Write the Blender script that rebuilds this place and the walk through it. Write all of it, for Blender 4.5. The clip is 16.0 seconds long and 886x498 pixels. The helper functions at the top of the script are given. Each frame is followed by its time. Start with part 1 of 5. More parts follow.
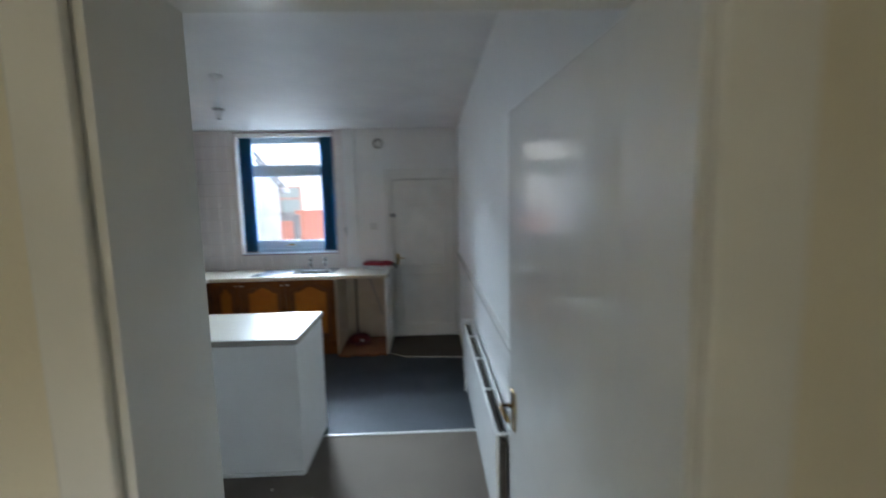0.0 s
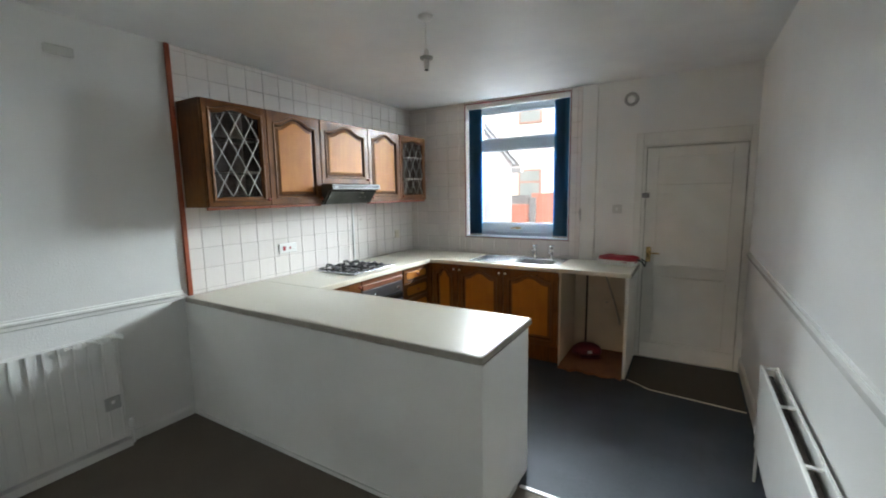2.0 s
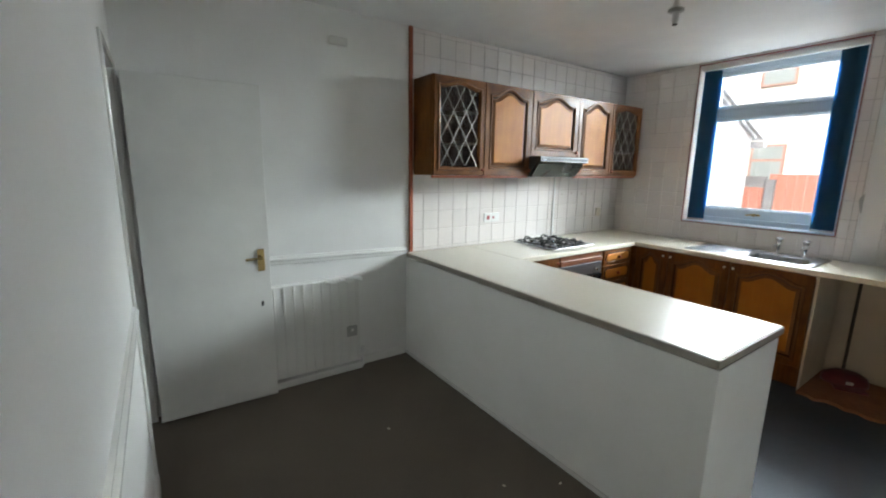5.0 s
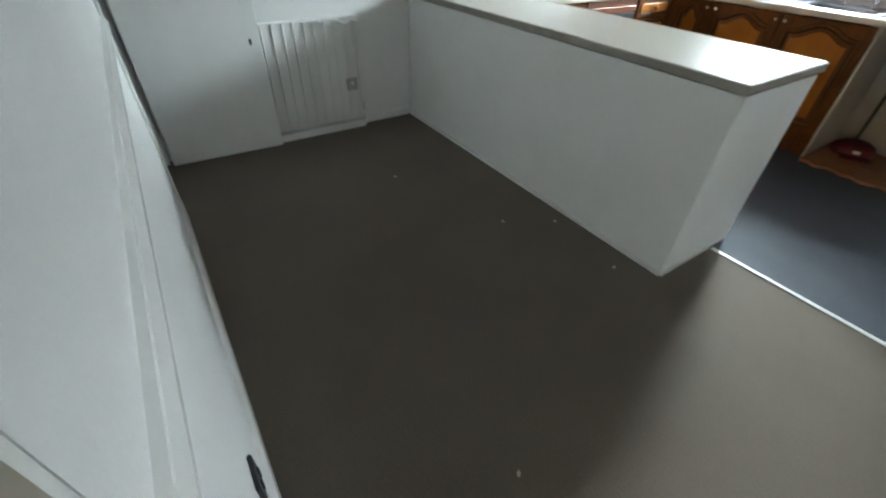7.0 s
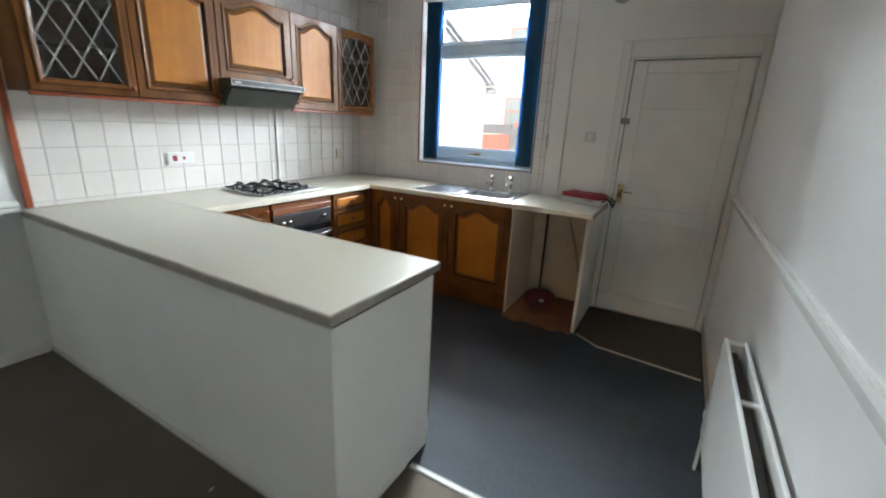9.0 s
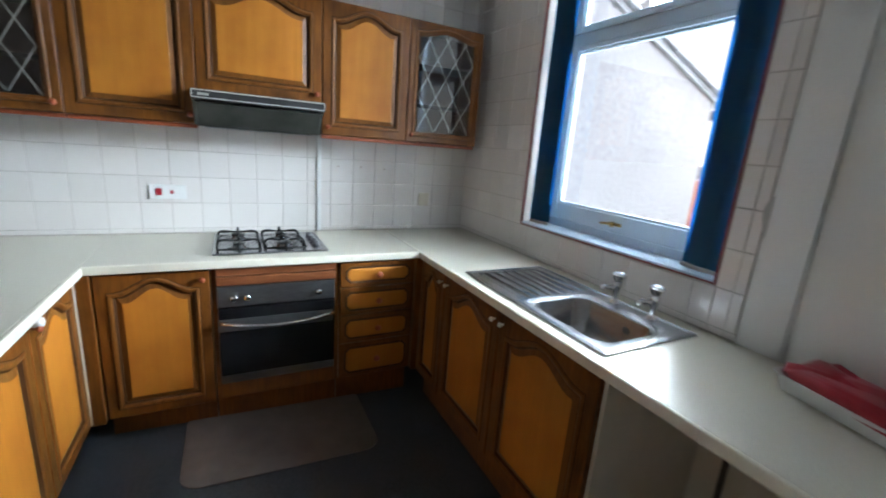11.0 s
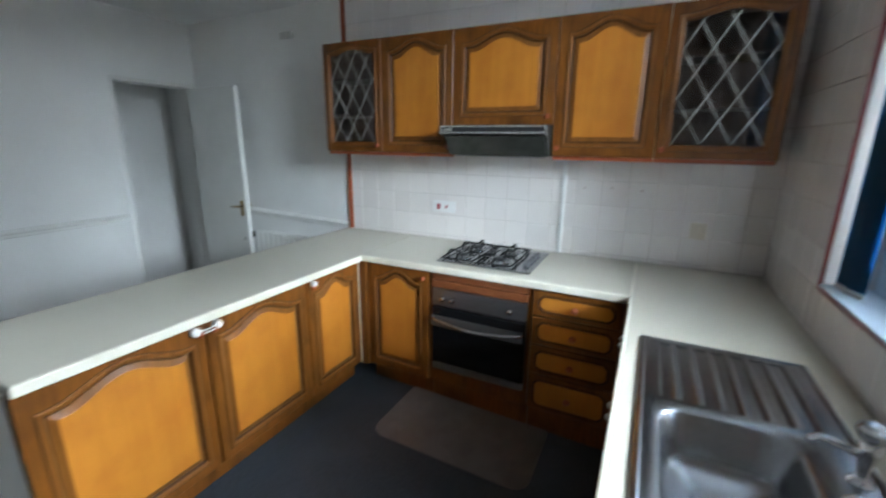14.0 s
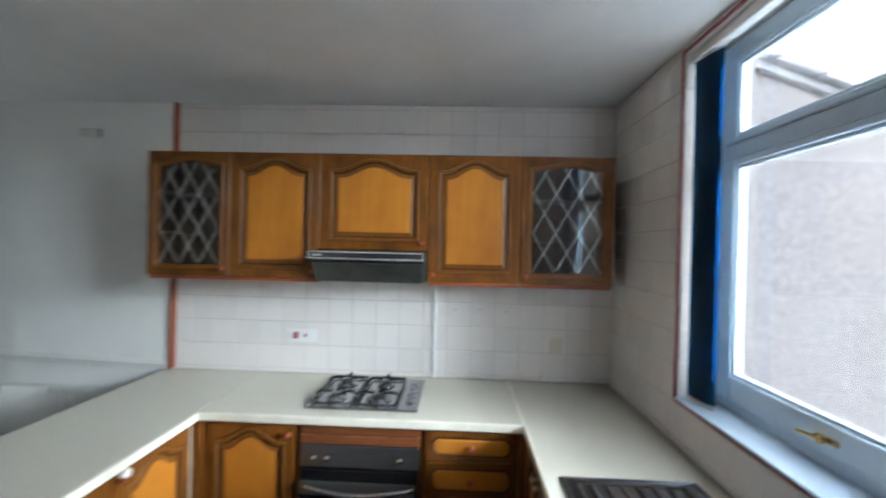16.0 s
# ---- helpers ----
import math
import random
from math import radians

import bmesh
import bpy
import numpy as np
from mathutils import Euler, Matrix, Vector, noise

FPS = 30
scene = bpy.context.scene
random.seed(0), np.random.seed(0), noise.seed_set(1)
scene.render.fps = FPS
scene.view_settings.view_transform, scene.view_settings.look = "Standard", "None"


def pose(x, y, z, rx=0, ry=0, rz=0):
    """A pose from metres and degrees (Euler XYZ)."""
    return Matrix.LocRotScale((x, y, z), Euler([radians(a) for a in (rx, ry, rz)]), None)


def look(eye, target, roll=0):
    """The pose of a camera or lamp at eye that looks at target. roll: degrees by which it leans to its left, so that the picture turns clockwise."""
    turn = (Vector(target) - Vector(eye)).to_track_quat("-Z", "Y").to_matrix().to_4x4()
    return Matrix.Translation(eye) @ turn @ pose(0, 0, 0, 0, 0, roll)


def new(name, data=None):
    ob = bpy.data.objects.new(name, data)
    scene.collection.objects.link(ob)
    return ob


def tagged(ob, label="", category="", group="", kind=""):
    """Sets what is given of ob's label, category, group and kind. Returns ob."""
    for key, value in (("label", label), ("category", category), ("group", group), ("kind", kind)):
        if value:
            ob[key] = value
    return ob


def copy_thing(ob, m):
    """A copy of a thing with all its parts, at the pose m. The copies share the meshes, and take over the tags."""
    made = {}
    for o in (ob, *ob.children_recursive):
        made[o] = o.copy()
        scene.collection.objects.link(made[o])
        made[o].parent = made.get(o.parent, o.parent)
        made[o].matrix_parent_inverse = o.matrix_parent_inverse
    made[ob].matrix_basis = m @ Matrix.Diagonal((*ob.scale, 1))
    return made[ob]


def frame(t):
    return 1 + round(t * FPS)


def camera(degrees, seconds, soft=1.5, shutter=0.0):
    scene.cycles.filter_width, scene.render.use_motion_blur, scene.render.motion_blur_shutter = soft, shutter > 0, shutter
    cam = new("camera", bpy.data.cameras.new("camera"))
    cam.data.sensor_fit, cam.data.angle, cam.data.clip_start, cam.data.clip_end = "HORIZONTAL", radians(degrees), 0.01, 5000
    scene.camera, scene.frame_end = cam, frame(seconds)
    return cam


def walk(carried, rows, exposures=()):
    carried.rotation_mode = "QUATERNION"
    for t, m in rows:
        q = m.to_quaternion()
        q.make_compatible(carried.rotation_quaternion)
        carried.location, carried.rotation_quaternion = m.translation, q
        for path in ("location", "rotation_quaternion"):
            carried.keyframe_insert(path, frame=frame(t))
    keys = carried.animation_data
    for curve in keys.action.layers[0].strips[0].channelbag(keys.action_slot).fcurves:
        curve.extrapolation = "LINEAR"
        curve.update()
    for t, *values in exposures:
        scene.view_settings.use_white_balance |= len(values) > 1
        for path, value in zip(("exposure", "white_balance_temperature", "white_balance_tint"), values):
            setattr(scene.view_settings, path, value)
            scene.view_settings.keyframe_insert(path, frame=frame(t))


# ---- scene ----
cam = camera(93.8, 16.0, soft=1.9, shutter=0.42)
PATH = [
    (0, (3.301, -5.531, 1.744), (3.362, -3.545, 1.52), -1.3),
    (0.5, (3.34, -5.135, 1.699), (2.819, -3.208, 1.579), 0.5),
    (1, (3.253, -4.869, 1.675), (2.469, -3.04, 1.476), -1.7),
    (1.5, (3.202, -4.677, 1.646), (2.297, -2.912, 1.393), -1.3),
    (2, (3.204, -4.572, 1.635), (2.188, -2.87, 1.372), -1.0),
    (2.5, (3.185, -4.549, 1.623), (2.053, -2.925, 1.336), -1.1),
    (3, (3.146, -4.578, 1.615), (1.905, -3.044, 1.291), -0.5),
    (3.5, (3.089, -4.604, 1.622), (1.709, -3.187, 1.326), -0.6),
    (4, (3.066, -4.614, 1.645), (1.605, -3.273, 1.39), -0.5),
    (4.2, (3.06, -4.636, 1.646), (1.55, -3.351, 1.383), -0.6),
    (6.3, (3.053, -4.704, 1.452), (1.394, -3.821, 0.77), -0.9),
    (6.5, (3.07, -4.69, 1.417), (1.534, -3.758, 0.538), -0.3),
    (7, (3.087, -4.726, 1.341), (1.811, -3.831, 0.088), 2.5),
    (7.5, (3.16, -4.688, 1.331), (2.156, -3.556, 0.023), 0.3),
    (8, (3.171, -4.629, 1.493), (2.241, -3.11, 0.583), -0.6),
    (8.2, (3.31, -4.532, 1.489), (2.458, -2.87, 0.772), 1.0),
    (10.3, (3.14, -2.35, 1.495), (1.748, -1.006, 1.018), 3.8),
    (10.5, (3.093, -2.168, 1.5), (1.58, -0.941, 1.044), 3.9),
    (11, (2.973, -1.696, 1.543), (1.25, -0.796, 1.072), 4.5),
    (11.5, (2.956, -1.269, 1.539), (1.039, -1.066, 1.007), 3.8),
    (12, (2.819, -0.961, 1.535), (0.9, -1.019, 0.973), 3.5),
    (12.5, (2.746, -0.72, 1.596), (0.806, -1.046, 1.239), 2.6),
    (13, (2.757, -0.548, 1.664), (0.87, -1.149, 1.379), 3.0),
    (13.5, (2.795, -0.589, 1.664), (0.957, -1.301, 1.33), 0.7),
    (14, (2.846, -0.647, 1.641), (1.109, -1.504, 1.142), 0.6),
    (14.5, (2.89, -0.686, 1.543), (1.535, -2.091, 1.108), -0.5),
    (15, (2.897, -0.715, 1.588), (1.544, -2.159, 1.296), -0.5),
    (15.5, (2.886, -0.869, 1.731), (1.081, -1.72, 1.595), -1.2),
    (16, (2.746, -1.007, 1.776), (0.747, -1.084, 1.767), 1.4),
]
walk(cam, [(t, look(eye, target, roll)) for t, eye, target, roll in PATH],
     [(0.0, 0.86, 5900, 9), (0.5, 0.93, 6350, 10), (1.0, 1.0, 6600, 10), (1.5, 0.97, 6750, 10), (3.0, 0.99, 7050, 10), (4.2, 0.99, 7050, 10), (6.5, 1.0, 6700, 8), (7.0, 1.15, 6600, 6),
      (7.5, 1.55, 6800, 9), (8.2, 1.25, 7000, 10), (10.3, 0.97, 6400, 10), (11.0, 0.80, 6300, 9), (11.5, 0.70, 6350, 10), (12.5, 0.54, 6500, 10), (13.5, 0.50, 6300, 9), (14.0, 0.47, 6300, 9), (14.5, 0.68, 6350, 10),
      (15.0, 0.67, 6200, 9), (15.5, 0.78, 6450, 10), (16.0, 0.64, 6500, 10)])

# ---- world, sun and lamps ----
world = bpy.data.worlds.new("world")
scene.world = world
world.use_nodes = True
wn = world.node_tree
sky = wn.nodes.new("ShaderNodeTexSky")
sky.sky_type, sky.sun_disc = "NISHITA", False
sky.sun_elevation, sky.sun_rotation = radians(39), radians(150)
sky.dust_density, sky.air_density = 3.0, 1.0
wn.nodes["Background"].inputs["Strength"].default_value = 0.15
veil = wn.nodes.new("ShaderNodeHueSaturation")
veil.inputs["Saturation"].default_value, veil.inputs["Value"].default_value = 0.25, 1.6
wn.links.new(sky.outputs[0], veil.inputs["Color"])
wn.links.new(veil.outputs[0], wn.nodes["Background"].inputs["Color"])


def lamp(name, kind, m, energy, color, size=1.0, size_y=None, angle=None):
    data = bpy.data.lights.new(name, kind)
    data.energy, data.color = energy, color
    if kind == "AREA":
        data.shape, data.size, data.size_y = "RECTANGLE", size, size_y or size
    if angle is not None:
        data.angle = radians(angle)
    ob = new(name, data)
    ob.matrix_world = m
    return ob


# overcast sun from behind the yard, high and to the east
lamp("sun", "SUN", look((4, -7, 6.5), (0, 0, 0)), 2.0, (1.0, 0.96, 0.9), angle=12)
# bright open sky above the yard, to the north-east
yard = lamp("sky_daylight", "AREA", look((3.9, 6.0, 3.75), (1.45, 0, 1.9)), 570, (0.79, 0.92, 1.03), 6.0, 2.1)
west = lamp("sky_daylight_west", "AREA", look((-0.7, 4.5, 4.3), (1.45, 0, 1.9)), 380, (0.80, 0.92, 1.03), 2.6, 1.4)
west.data.spread = radians(90)
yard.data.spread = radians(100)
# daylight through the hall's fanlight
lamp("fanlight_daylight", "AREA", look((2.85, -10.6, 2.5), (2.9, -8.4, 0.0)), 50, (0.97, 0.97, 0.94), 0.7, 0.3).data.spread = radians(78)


# ---- materials ----
def link(nt, a, b):
    nt.links.new(a, b)


def surface(name, base, other=None, rough=0.5, metal=0.0, scale=8.0, stretch=(1, 1, 1), wear=0.0, wear_scale=1.2, wear_color=None,
            bump=0.0, bump_scale=120.0, rand=0.0, spec=0.5, transmission=0.0, coat=0.0, rough_var=0.0):
    """A procedural surface: grain between two colours, larger stains, fine relief."""
    m = bpy.data.materials.new(name)
    m.use_nodes = True
    nt = m.node_tree
    b = nt.nodes["Principled BSDF"]
    b.inputs["Roughness"].default_value = rough
    b.inputs["Metallic"].default_value = metal
    b.inputs["Transmission Weight"].default_value = transmission
    b.inputs["Coat Weight"].default_value = coat
    b.inputs["Specular IOR Level"].default_value = spec
    tc = nt.nodes.new("ShaderNodeTexCoord")
    mp = nt.nodes.new("ShaderNodeMapping")
    mp.inputs["Scale"].default_value = stretch
    link(nt, tc.outputs["Object"], mp.inputs["Vector"])
    grain = nt.nodes.new("ShaderNodeTexNoise")
    grain.inputs["Scale"].default_value, grain.inputs["Detail"].default_value = scale, 5
    link(nt, mp.outputs[0], grain.inputs["Vector"])
    ramp = nt.nodes.new("ShaderNodeValToRGB")
    ramp.color_ramp.elements[0].position, ramp.color_ramp.elements[1].position = 0.3, 0.7
    ramp.color_ramp.elements[0].color = (*base, 1)
    ramp.color_ramp.elements[1].color = (*(other or base), 1)
    link(nt, grain.outputs["Fac"], ramp.inputs[0])
    color = ramp.outputs[0]
    if wear > 0:
        big = nt.nodes.new("ShaderNodeTexNoise")
        big.inputs["Scale"].default_value, big.inputs["Detail"].default_value = wear_scale, 6
        link(nt, tc.outputs["Object"], big.inputs["Vector"])
        wr = nt.nodes.new("ShaderNodeValToRGB")
        wr.color_ramp.elements[0].position, wr.color_ramp.elements[1].position = 0.45, 0.72
        wr.color_ramp.elements[0].color, wr.color_ramp.elements[1].color = (0, 0, 0, 1), (wear, wear, wear, 1)
        link(nt, big.outputs["Fac"], wr.inputs[0])
        mix = nt.nodes.new("ShaderNodeMixRGB")
        mix.inputs["Color2"].default_value = (*(wear_color or tuple(c * 0.6 for c in base)), 1)
        link(nt, wr.outputs[0], mix.inputs["Fac"])
        link(nt, color, mix.inputs["Color1"])
        color = mix.outputs[0]
    if rand > 0:
        info = nt.nodes.new("ShaderNodeObjectInfo")
        mr = nt.nodes.new("ShaderNodeMapRange")
        mr.inputs["To Min"].default_value, mr.inputs["To Max"].default_value = 1 - rand, 1 + rand * 0.3
        link(nt, info.outputs["Random"], mr.inputs["Value"])
        hs = nt.nodes.new("ShaderNodeHueSaturation")
        link(nt, mr.outputs[0], hs.inputs["Value"])
        link(nt, color, hs.inputs["Color"])
        color = hs.outputs[0]
    link(nt, color, b.inputs["Base Color"])
    if rough_var > 0:
        rr = nt.nodes.new("ShaderNodeMapRange")
        rr.inputs["To Min"].default_value, rr.inputs["To Max"].default_value = rough - rough_var, rough + rough_var
        link(nt, grain.outputs["Fac"], rr.inputs["Value"])
        link(nt, rr.outputs[0], b.inputs["Roughness"])
    if bump > 0:
        fine = nt.nodes.new("ShaderNodeTexNoise")
        fine.inputs["Scale"].default_value, fine.inputs["Detail"].default_value = bump_scale, 4
        link(nt, mp.outputs[0], fine.inputs["Vector"])
        bp = nt.nodes.new("ShaderNodeBump")
        bp.inputs["Strength"].default_value, bp.inputs["Distance"].default_value = bump, 0.006
        link(nt, fine.outputs["Fac"], bp.inputs["Height"])
        link(nt, bp.outputs[0], b.inputs["Normal"])
    return m


WALL = surface("wall_paint", (0.76, 0.76, 0.74), (0.80, 0.80, 0.78), 0.42, scale=3, wear=0.25, wear_color=(0.66, 0.65, 0.62), bump=0.25, bump_scale=90, rough_var=0.06)
CEIL = surface("ceiling_paint", (0.76, 0.76, 0.76), (0.81, 0.81, 0.80), 0.55, scale=4, wear=0.2, bump=0.2, bump_scale=60)
GLOSS = surface("gloss_white_paint", (0.74, 0.74, 0.71), (0.80, 0.80, 0.77), 0.22, scale=5, wear=0.2, wear_color=(0.64, 0.62, 0.56), bump=0.08, bump_scale=40)
HIGH_GLOSS = surface("glossy_white_door_paint", (0.73, 0.73, 0.70), (0.78, 0.78, 0.75), 0.13, scale=5, wear=0.25, wear_color=(0.62, 0.60, 0.55), bump=0.06, bump_scale=25)
CREAM_WALL = surface("cream_hall_paint", (0.68, 0.635, 0.51), (0.73, 0.69, 0.57), 0.5, scale=4, wear=0.2, bump=0.2, bump_scale=80)
BOARD = surface("white_panel_board", (0.87, 0.87, 0.84), (0.89, 0.89, 0.865), 0.45, scale=6, wear=0.25, wear_color=(0.62, 0.62, 0.58), bump=0.1, bump_scale=60)
CARPET = surface("brown_carpet", (0.135, 0.108, 0.082), (0.185, 0.154, 0.122), 0.95, scale=160, wear=0.5, wear_scale=1.6, wear_color=(0.12, 0.098, 0.078), bump=1.0, bump_scale=420)
HALL_CARPET = surface("beige_carpet", (0.34, 0.28, 0.20), (0.42, 0.35, 0.26), 0.95, scale=160, wear=0.4, bump=1.0, bump_scale=420)
VINYL = surface("blue_grey_floor", (0.032, 0.039, 0.048), (0.052, 0.061, 0.072), 0.72, spec=0.25, scale=60, wear=0.7, wear_scale=2.6, wear_color=(0.062, 0.070, 0.084), bump=0.5, bump_scale=300, rough_var=0.12)
MAT = surface("brown_coir", (0.05, 0.04, 0.03), (0.085, 0.07, 0.05), 0.95, scale=200, bump=1.0, bump_scale=350)
PLASTIC_MAT = surface("worn_plastic_mat", (0.12, 0.105, 0.095), (0.16, 0.14, 0.13), 0.4, scale=12, wear=0.5, wear_scale=5, bump=0.2, bump_scale=200, rough_var=0.12)
TILE = surface("white_glazed_tile", (0.75, 0.705, 0.67), (0.80, 0.76, 0.73), 0.16, scale=3, wear=0.15, wear_color=(0.70, 0.63, 0.58), bump=0.05, bump_scale=12, rand=0.05)
GROUT = surface("grey_grout", (0.47, 0.42, 0.375), (0.55, 0.50, 0.445), 0.9, scale=30, wear=0.5, bump=0.4)
DARK_OAK = surface("dark_stained_oak", (0.125, 0.040, 0.006), (0.205, 0.070, 0.009), 0.38, spec=0.3, scale=9, stretch=(6, 6, 0.6), wear=0.8, wear_scale=5, wear_color=(0.055, 0.019, 0.004), bump=0.2, bump_scale=16, coat=0.06)
MOULD = surface("umber_moulding", (0.042, 0.015, 0.004), (0.080, 0.030, 0.008), 0.55, spec=0.25, scale=12, stretch=(6, 6, 1), bump=0.15, bump_scale=30)
GLAZE = surface("brown_glazed_oak", (0.125, 0.043, 0.007), (0.215, 0.078, 0.012), 0.42, spec=0.35, scale=7, stretch=(9, 9, 0.5), wear=0.3, wear_scale=5, bump=0.1, bump_scale=14)
HONEY = surface("honey_oak_veneer", (0.42, 0.150, 0.016), (0.465, 0.175, 0.021), 0.46, spec=0.3, scale=5, stretch=(7, 7, 0.5), wear=0.6, wear_scale=5, wear_color=(0.33, 0.10, 0.011), bump=0.05, bump_scale=14)
RED_WOOD = surface("red_brown_batten", (0.27, 0.055, 0.02), (0.36, 0.085, 0.03), 0.45, scale=12, stretch=(6, 6, 0.7), wear=0.3, bump=0.15, bump_scale=30)
CRIMSON = surface("crimson_edging", (0.20, 0.018, 0.025), (0.27, 0.03, 0.035), 0.4, scale=14, wear=0.3)
RAIL_WOOD = surface("russet_rail", (0.15, 0.045, 0.016), (0.23, 0.075, 0.026), 0.4, scale=12, stretch=(0.8, 6, 6), wear=0.3, bump=0.15, bump_scale=30)
CARCASS = surface("cream_melamine", (0.62, 0.56, 0.45), (0.68, 0.62, 0.51), 0.45, scale=6, wear=0.4, wear_color=(0.50, 0.43, 0.33))
# wood darkened to hold the shade behind the cabinet glass
INSIDE = surface("shaded_cabinet_inside", (0.045, 0.022, 0.012), (0.07, 0.035, 0.018), 0.6, scale=8, stretch=(6, 6, 0.6))
WORKTOP = surface("cream_laminate", (0.55, 0.52, 0.425), (0.63, 0.595, 0.505), 0.3, spec=0.32, scale=220, wear=0.3, wear_scale=2.5, wear_color=(0.56, 0.52, 0.43), bump=0.04, bump_scale=200, rough_var=0.05)
EDGE = surface("cream_edging", (0.74, 0.70, 0.58), (0.78, 0.75, 0.64), 0.35, scale=20, wear=0.3, wear_scale=6)
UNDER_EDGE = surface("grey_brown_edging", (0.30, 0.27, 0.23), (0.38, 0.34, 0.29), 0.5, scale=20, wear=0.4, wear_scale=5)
STEEL = surface("brushed_stainless", (0.36, 0.37, 0.39), (0.42, 0.43, 0.45), 0.25, 1.0, scale=10, stretch=(0.6, 9, 9), wear=0.1, wear_scale=6, rough_var=0.05)
CHROME = surface("chrome", (0.78, 0.78, 0.80), (0.84, 0.84, 0.85), 0.08, 1.0, scale=10)
BRASS = surface("brass", (0.50, 0.36, 0.16), (0.60, 0.44, 0.21), 0.16, 1.0, scale=15, wear=0.4, wear_scale=9)
BLACK_GLASS = surface("black_oven_glass", (0.006, 0.006, 0.007), (0.009, 0.009, 0.010), 0.06, scale=4, rough_var=0.02)
BLACK = surface("black_enamel", (0.009, 0.009, 0.010), (0.016, 0.016, 0.017), 0.5, scale=20, wear=0.3, bump=0.1)
GREY_METAL = surface("grey_fascia_metal", (0.20, 0.20, 0.21), (0.26, 0.26, 0.27), 0.3, 0.9, scale=20, stretch=(1, 1, 12), rough_var=0.05)
HOOD = surface("greenish_black_hood_metal", (0.035, 0.038, 0.034), (0.055, 0.058, 0.052), 0.3, 0.4, scale=10, wear=0.4, wear_color=(0.09, 0.085, 0.07), rough_var=0.08)
VISOR = surface("smoked_hood_visor", (0.045, 0.047, 0.042), (0.07, 0.072, 0.065), 0.25, 0.4, scale=10, wear=0.4, rough_var=0.06)
WHITE_PLASTIC = surface("white_plastic", (0.76, 0.76, 0.74), (0.80, 0.80, 0.78), 0.3, scale=10, wear=0.2)
PALE_GREY = surface("pale_grey_plastic", (0.58, 0.58, 0.55), (0.64, 0.64, 0.61), 0.4, scale=10, wear=0.3)
IRON = surface("black_cast_iron", (0.004, 0.004, 0.004), (0.008, 0.008, 0.008), 0.55, spec=0.25, scale=40, bump=0.2)
DARK_METAL = surface("dark_brown_metal", (0.05, 0.042, 0.035), (0.09, 0.078, 0.066), 0.85, scale=40, wear=0.4, wear_scale=6)
GREY_PLASTIC = surface("grey_plastic", (0.36, 0.36, 0.34), (0.44, 0.44, 0.42), 0.4, scale=10, wear=0.3)
RED_PLASTIC = surface("red_plastic", (0.32, 0.012, 0.026), (0.40, 0.022, 0.038), 0.38, scale=14, wear=0.3, wear_scale=12, bump=0.2, bump_scale=20)
MAROON = surface("maroon_plastic", (0.10, 0.008, 0.012), (0.16, 0.015, 0.02), 0.4, scale=14, wear=0.3)
# white plastic; the blue cast of blinds and sky is put into its colour
UPVC = surface("blue_cast_upvc", (0.56, 0.68, 0.80), (0.60, 0.72, 0.84), 0.28, scale=8, wear=0.2)
BLIND = surface("navy_blind_fabric", (0.016, 0.072, 0.118), (0.024, 0.092, 0.145), 0.8, scale=200, wear=0.2, bump=0.3, bump_scale=400)
LEAD = surface("lead_came", (0.46, 0.44, 0.41), (0.56, 0.54, 0.50), 0.45, 0.5, scale=30)
TERRACOTTA = surface("red_brown_hardboard", (0.22, 0.085, 0.035), (0.29, 0.12, 0.05), 0.6, scale=20, wear=0.6, wear_scale=4)
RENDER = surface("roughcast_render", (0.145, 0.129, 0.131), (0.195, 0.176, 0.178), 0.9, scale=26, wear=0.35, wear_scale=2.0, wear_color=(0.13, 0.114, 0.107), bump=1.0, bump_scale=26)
FAR_RENDER = surface("pale_render", (0.55, 0.52, 0.49), (0.62, 0.59, 0.56), 0.9, scale=10, wear=0.3, bump=0.4, bump_scale=30)
# slate made paler to carry the haze outside the window
PALE_SLATE = surface("haze_paled_slate", (0.22, 0.21, 0.22), (0.32, 0.31, 0.32), 0.8, scale=9, wear=0.4, bump=0.3, bump_scale=50)
SLATE = surface("grey_slate", (0.11, 0.11, 0.12), (0.17, 0.17, 0.18), 0.7, scale=9, wear=0.4, bump=0.3, bump_scale=50)
# orange stain, its colour washed out a little for the glare outdoors
ORANGE_FENCE = surface("orange_fence_stain", (0.30, 0.115, 0.085), (0.37, 0.15, 0.11), 0.7, scale=8, stretch=(6, 6, 0.6), wear=0.4, bump=0.3, bump_scale=30)
PAVING = surface("yard_concrete", (0.32, 0.30, 0.28), (0.40, 0.38, 0.35), 0.9, scale=14, wear=0.5, bump=0.4, bump_scale=60)
BULB = surface("frosted_holder", (0.70, 0.70, 0.68), (0.76, 0.76, 0.74), 0.3, scale=10)
WINDOW_PINK = surface("faded_red_frame", (0.26, 0.15, 0.13), (0.31, 0.19, 0.165), 0.5, scale=10)
DARK_GLAZING = surface("far_window_glass", (0.20, 0.235, 0.245), (0.25, 0.285, 0.295), 0.2, scale=3)


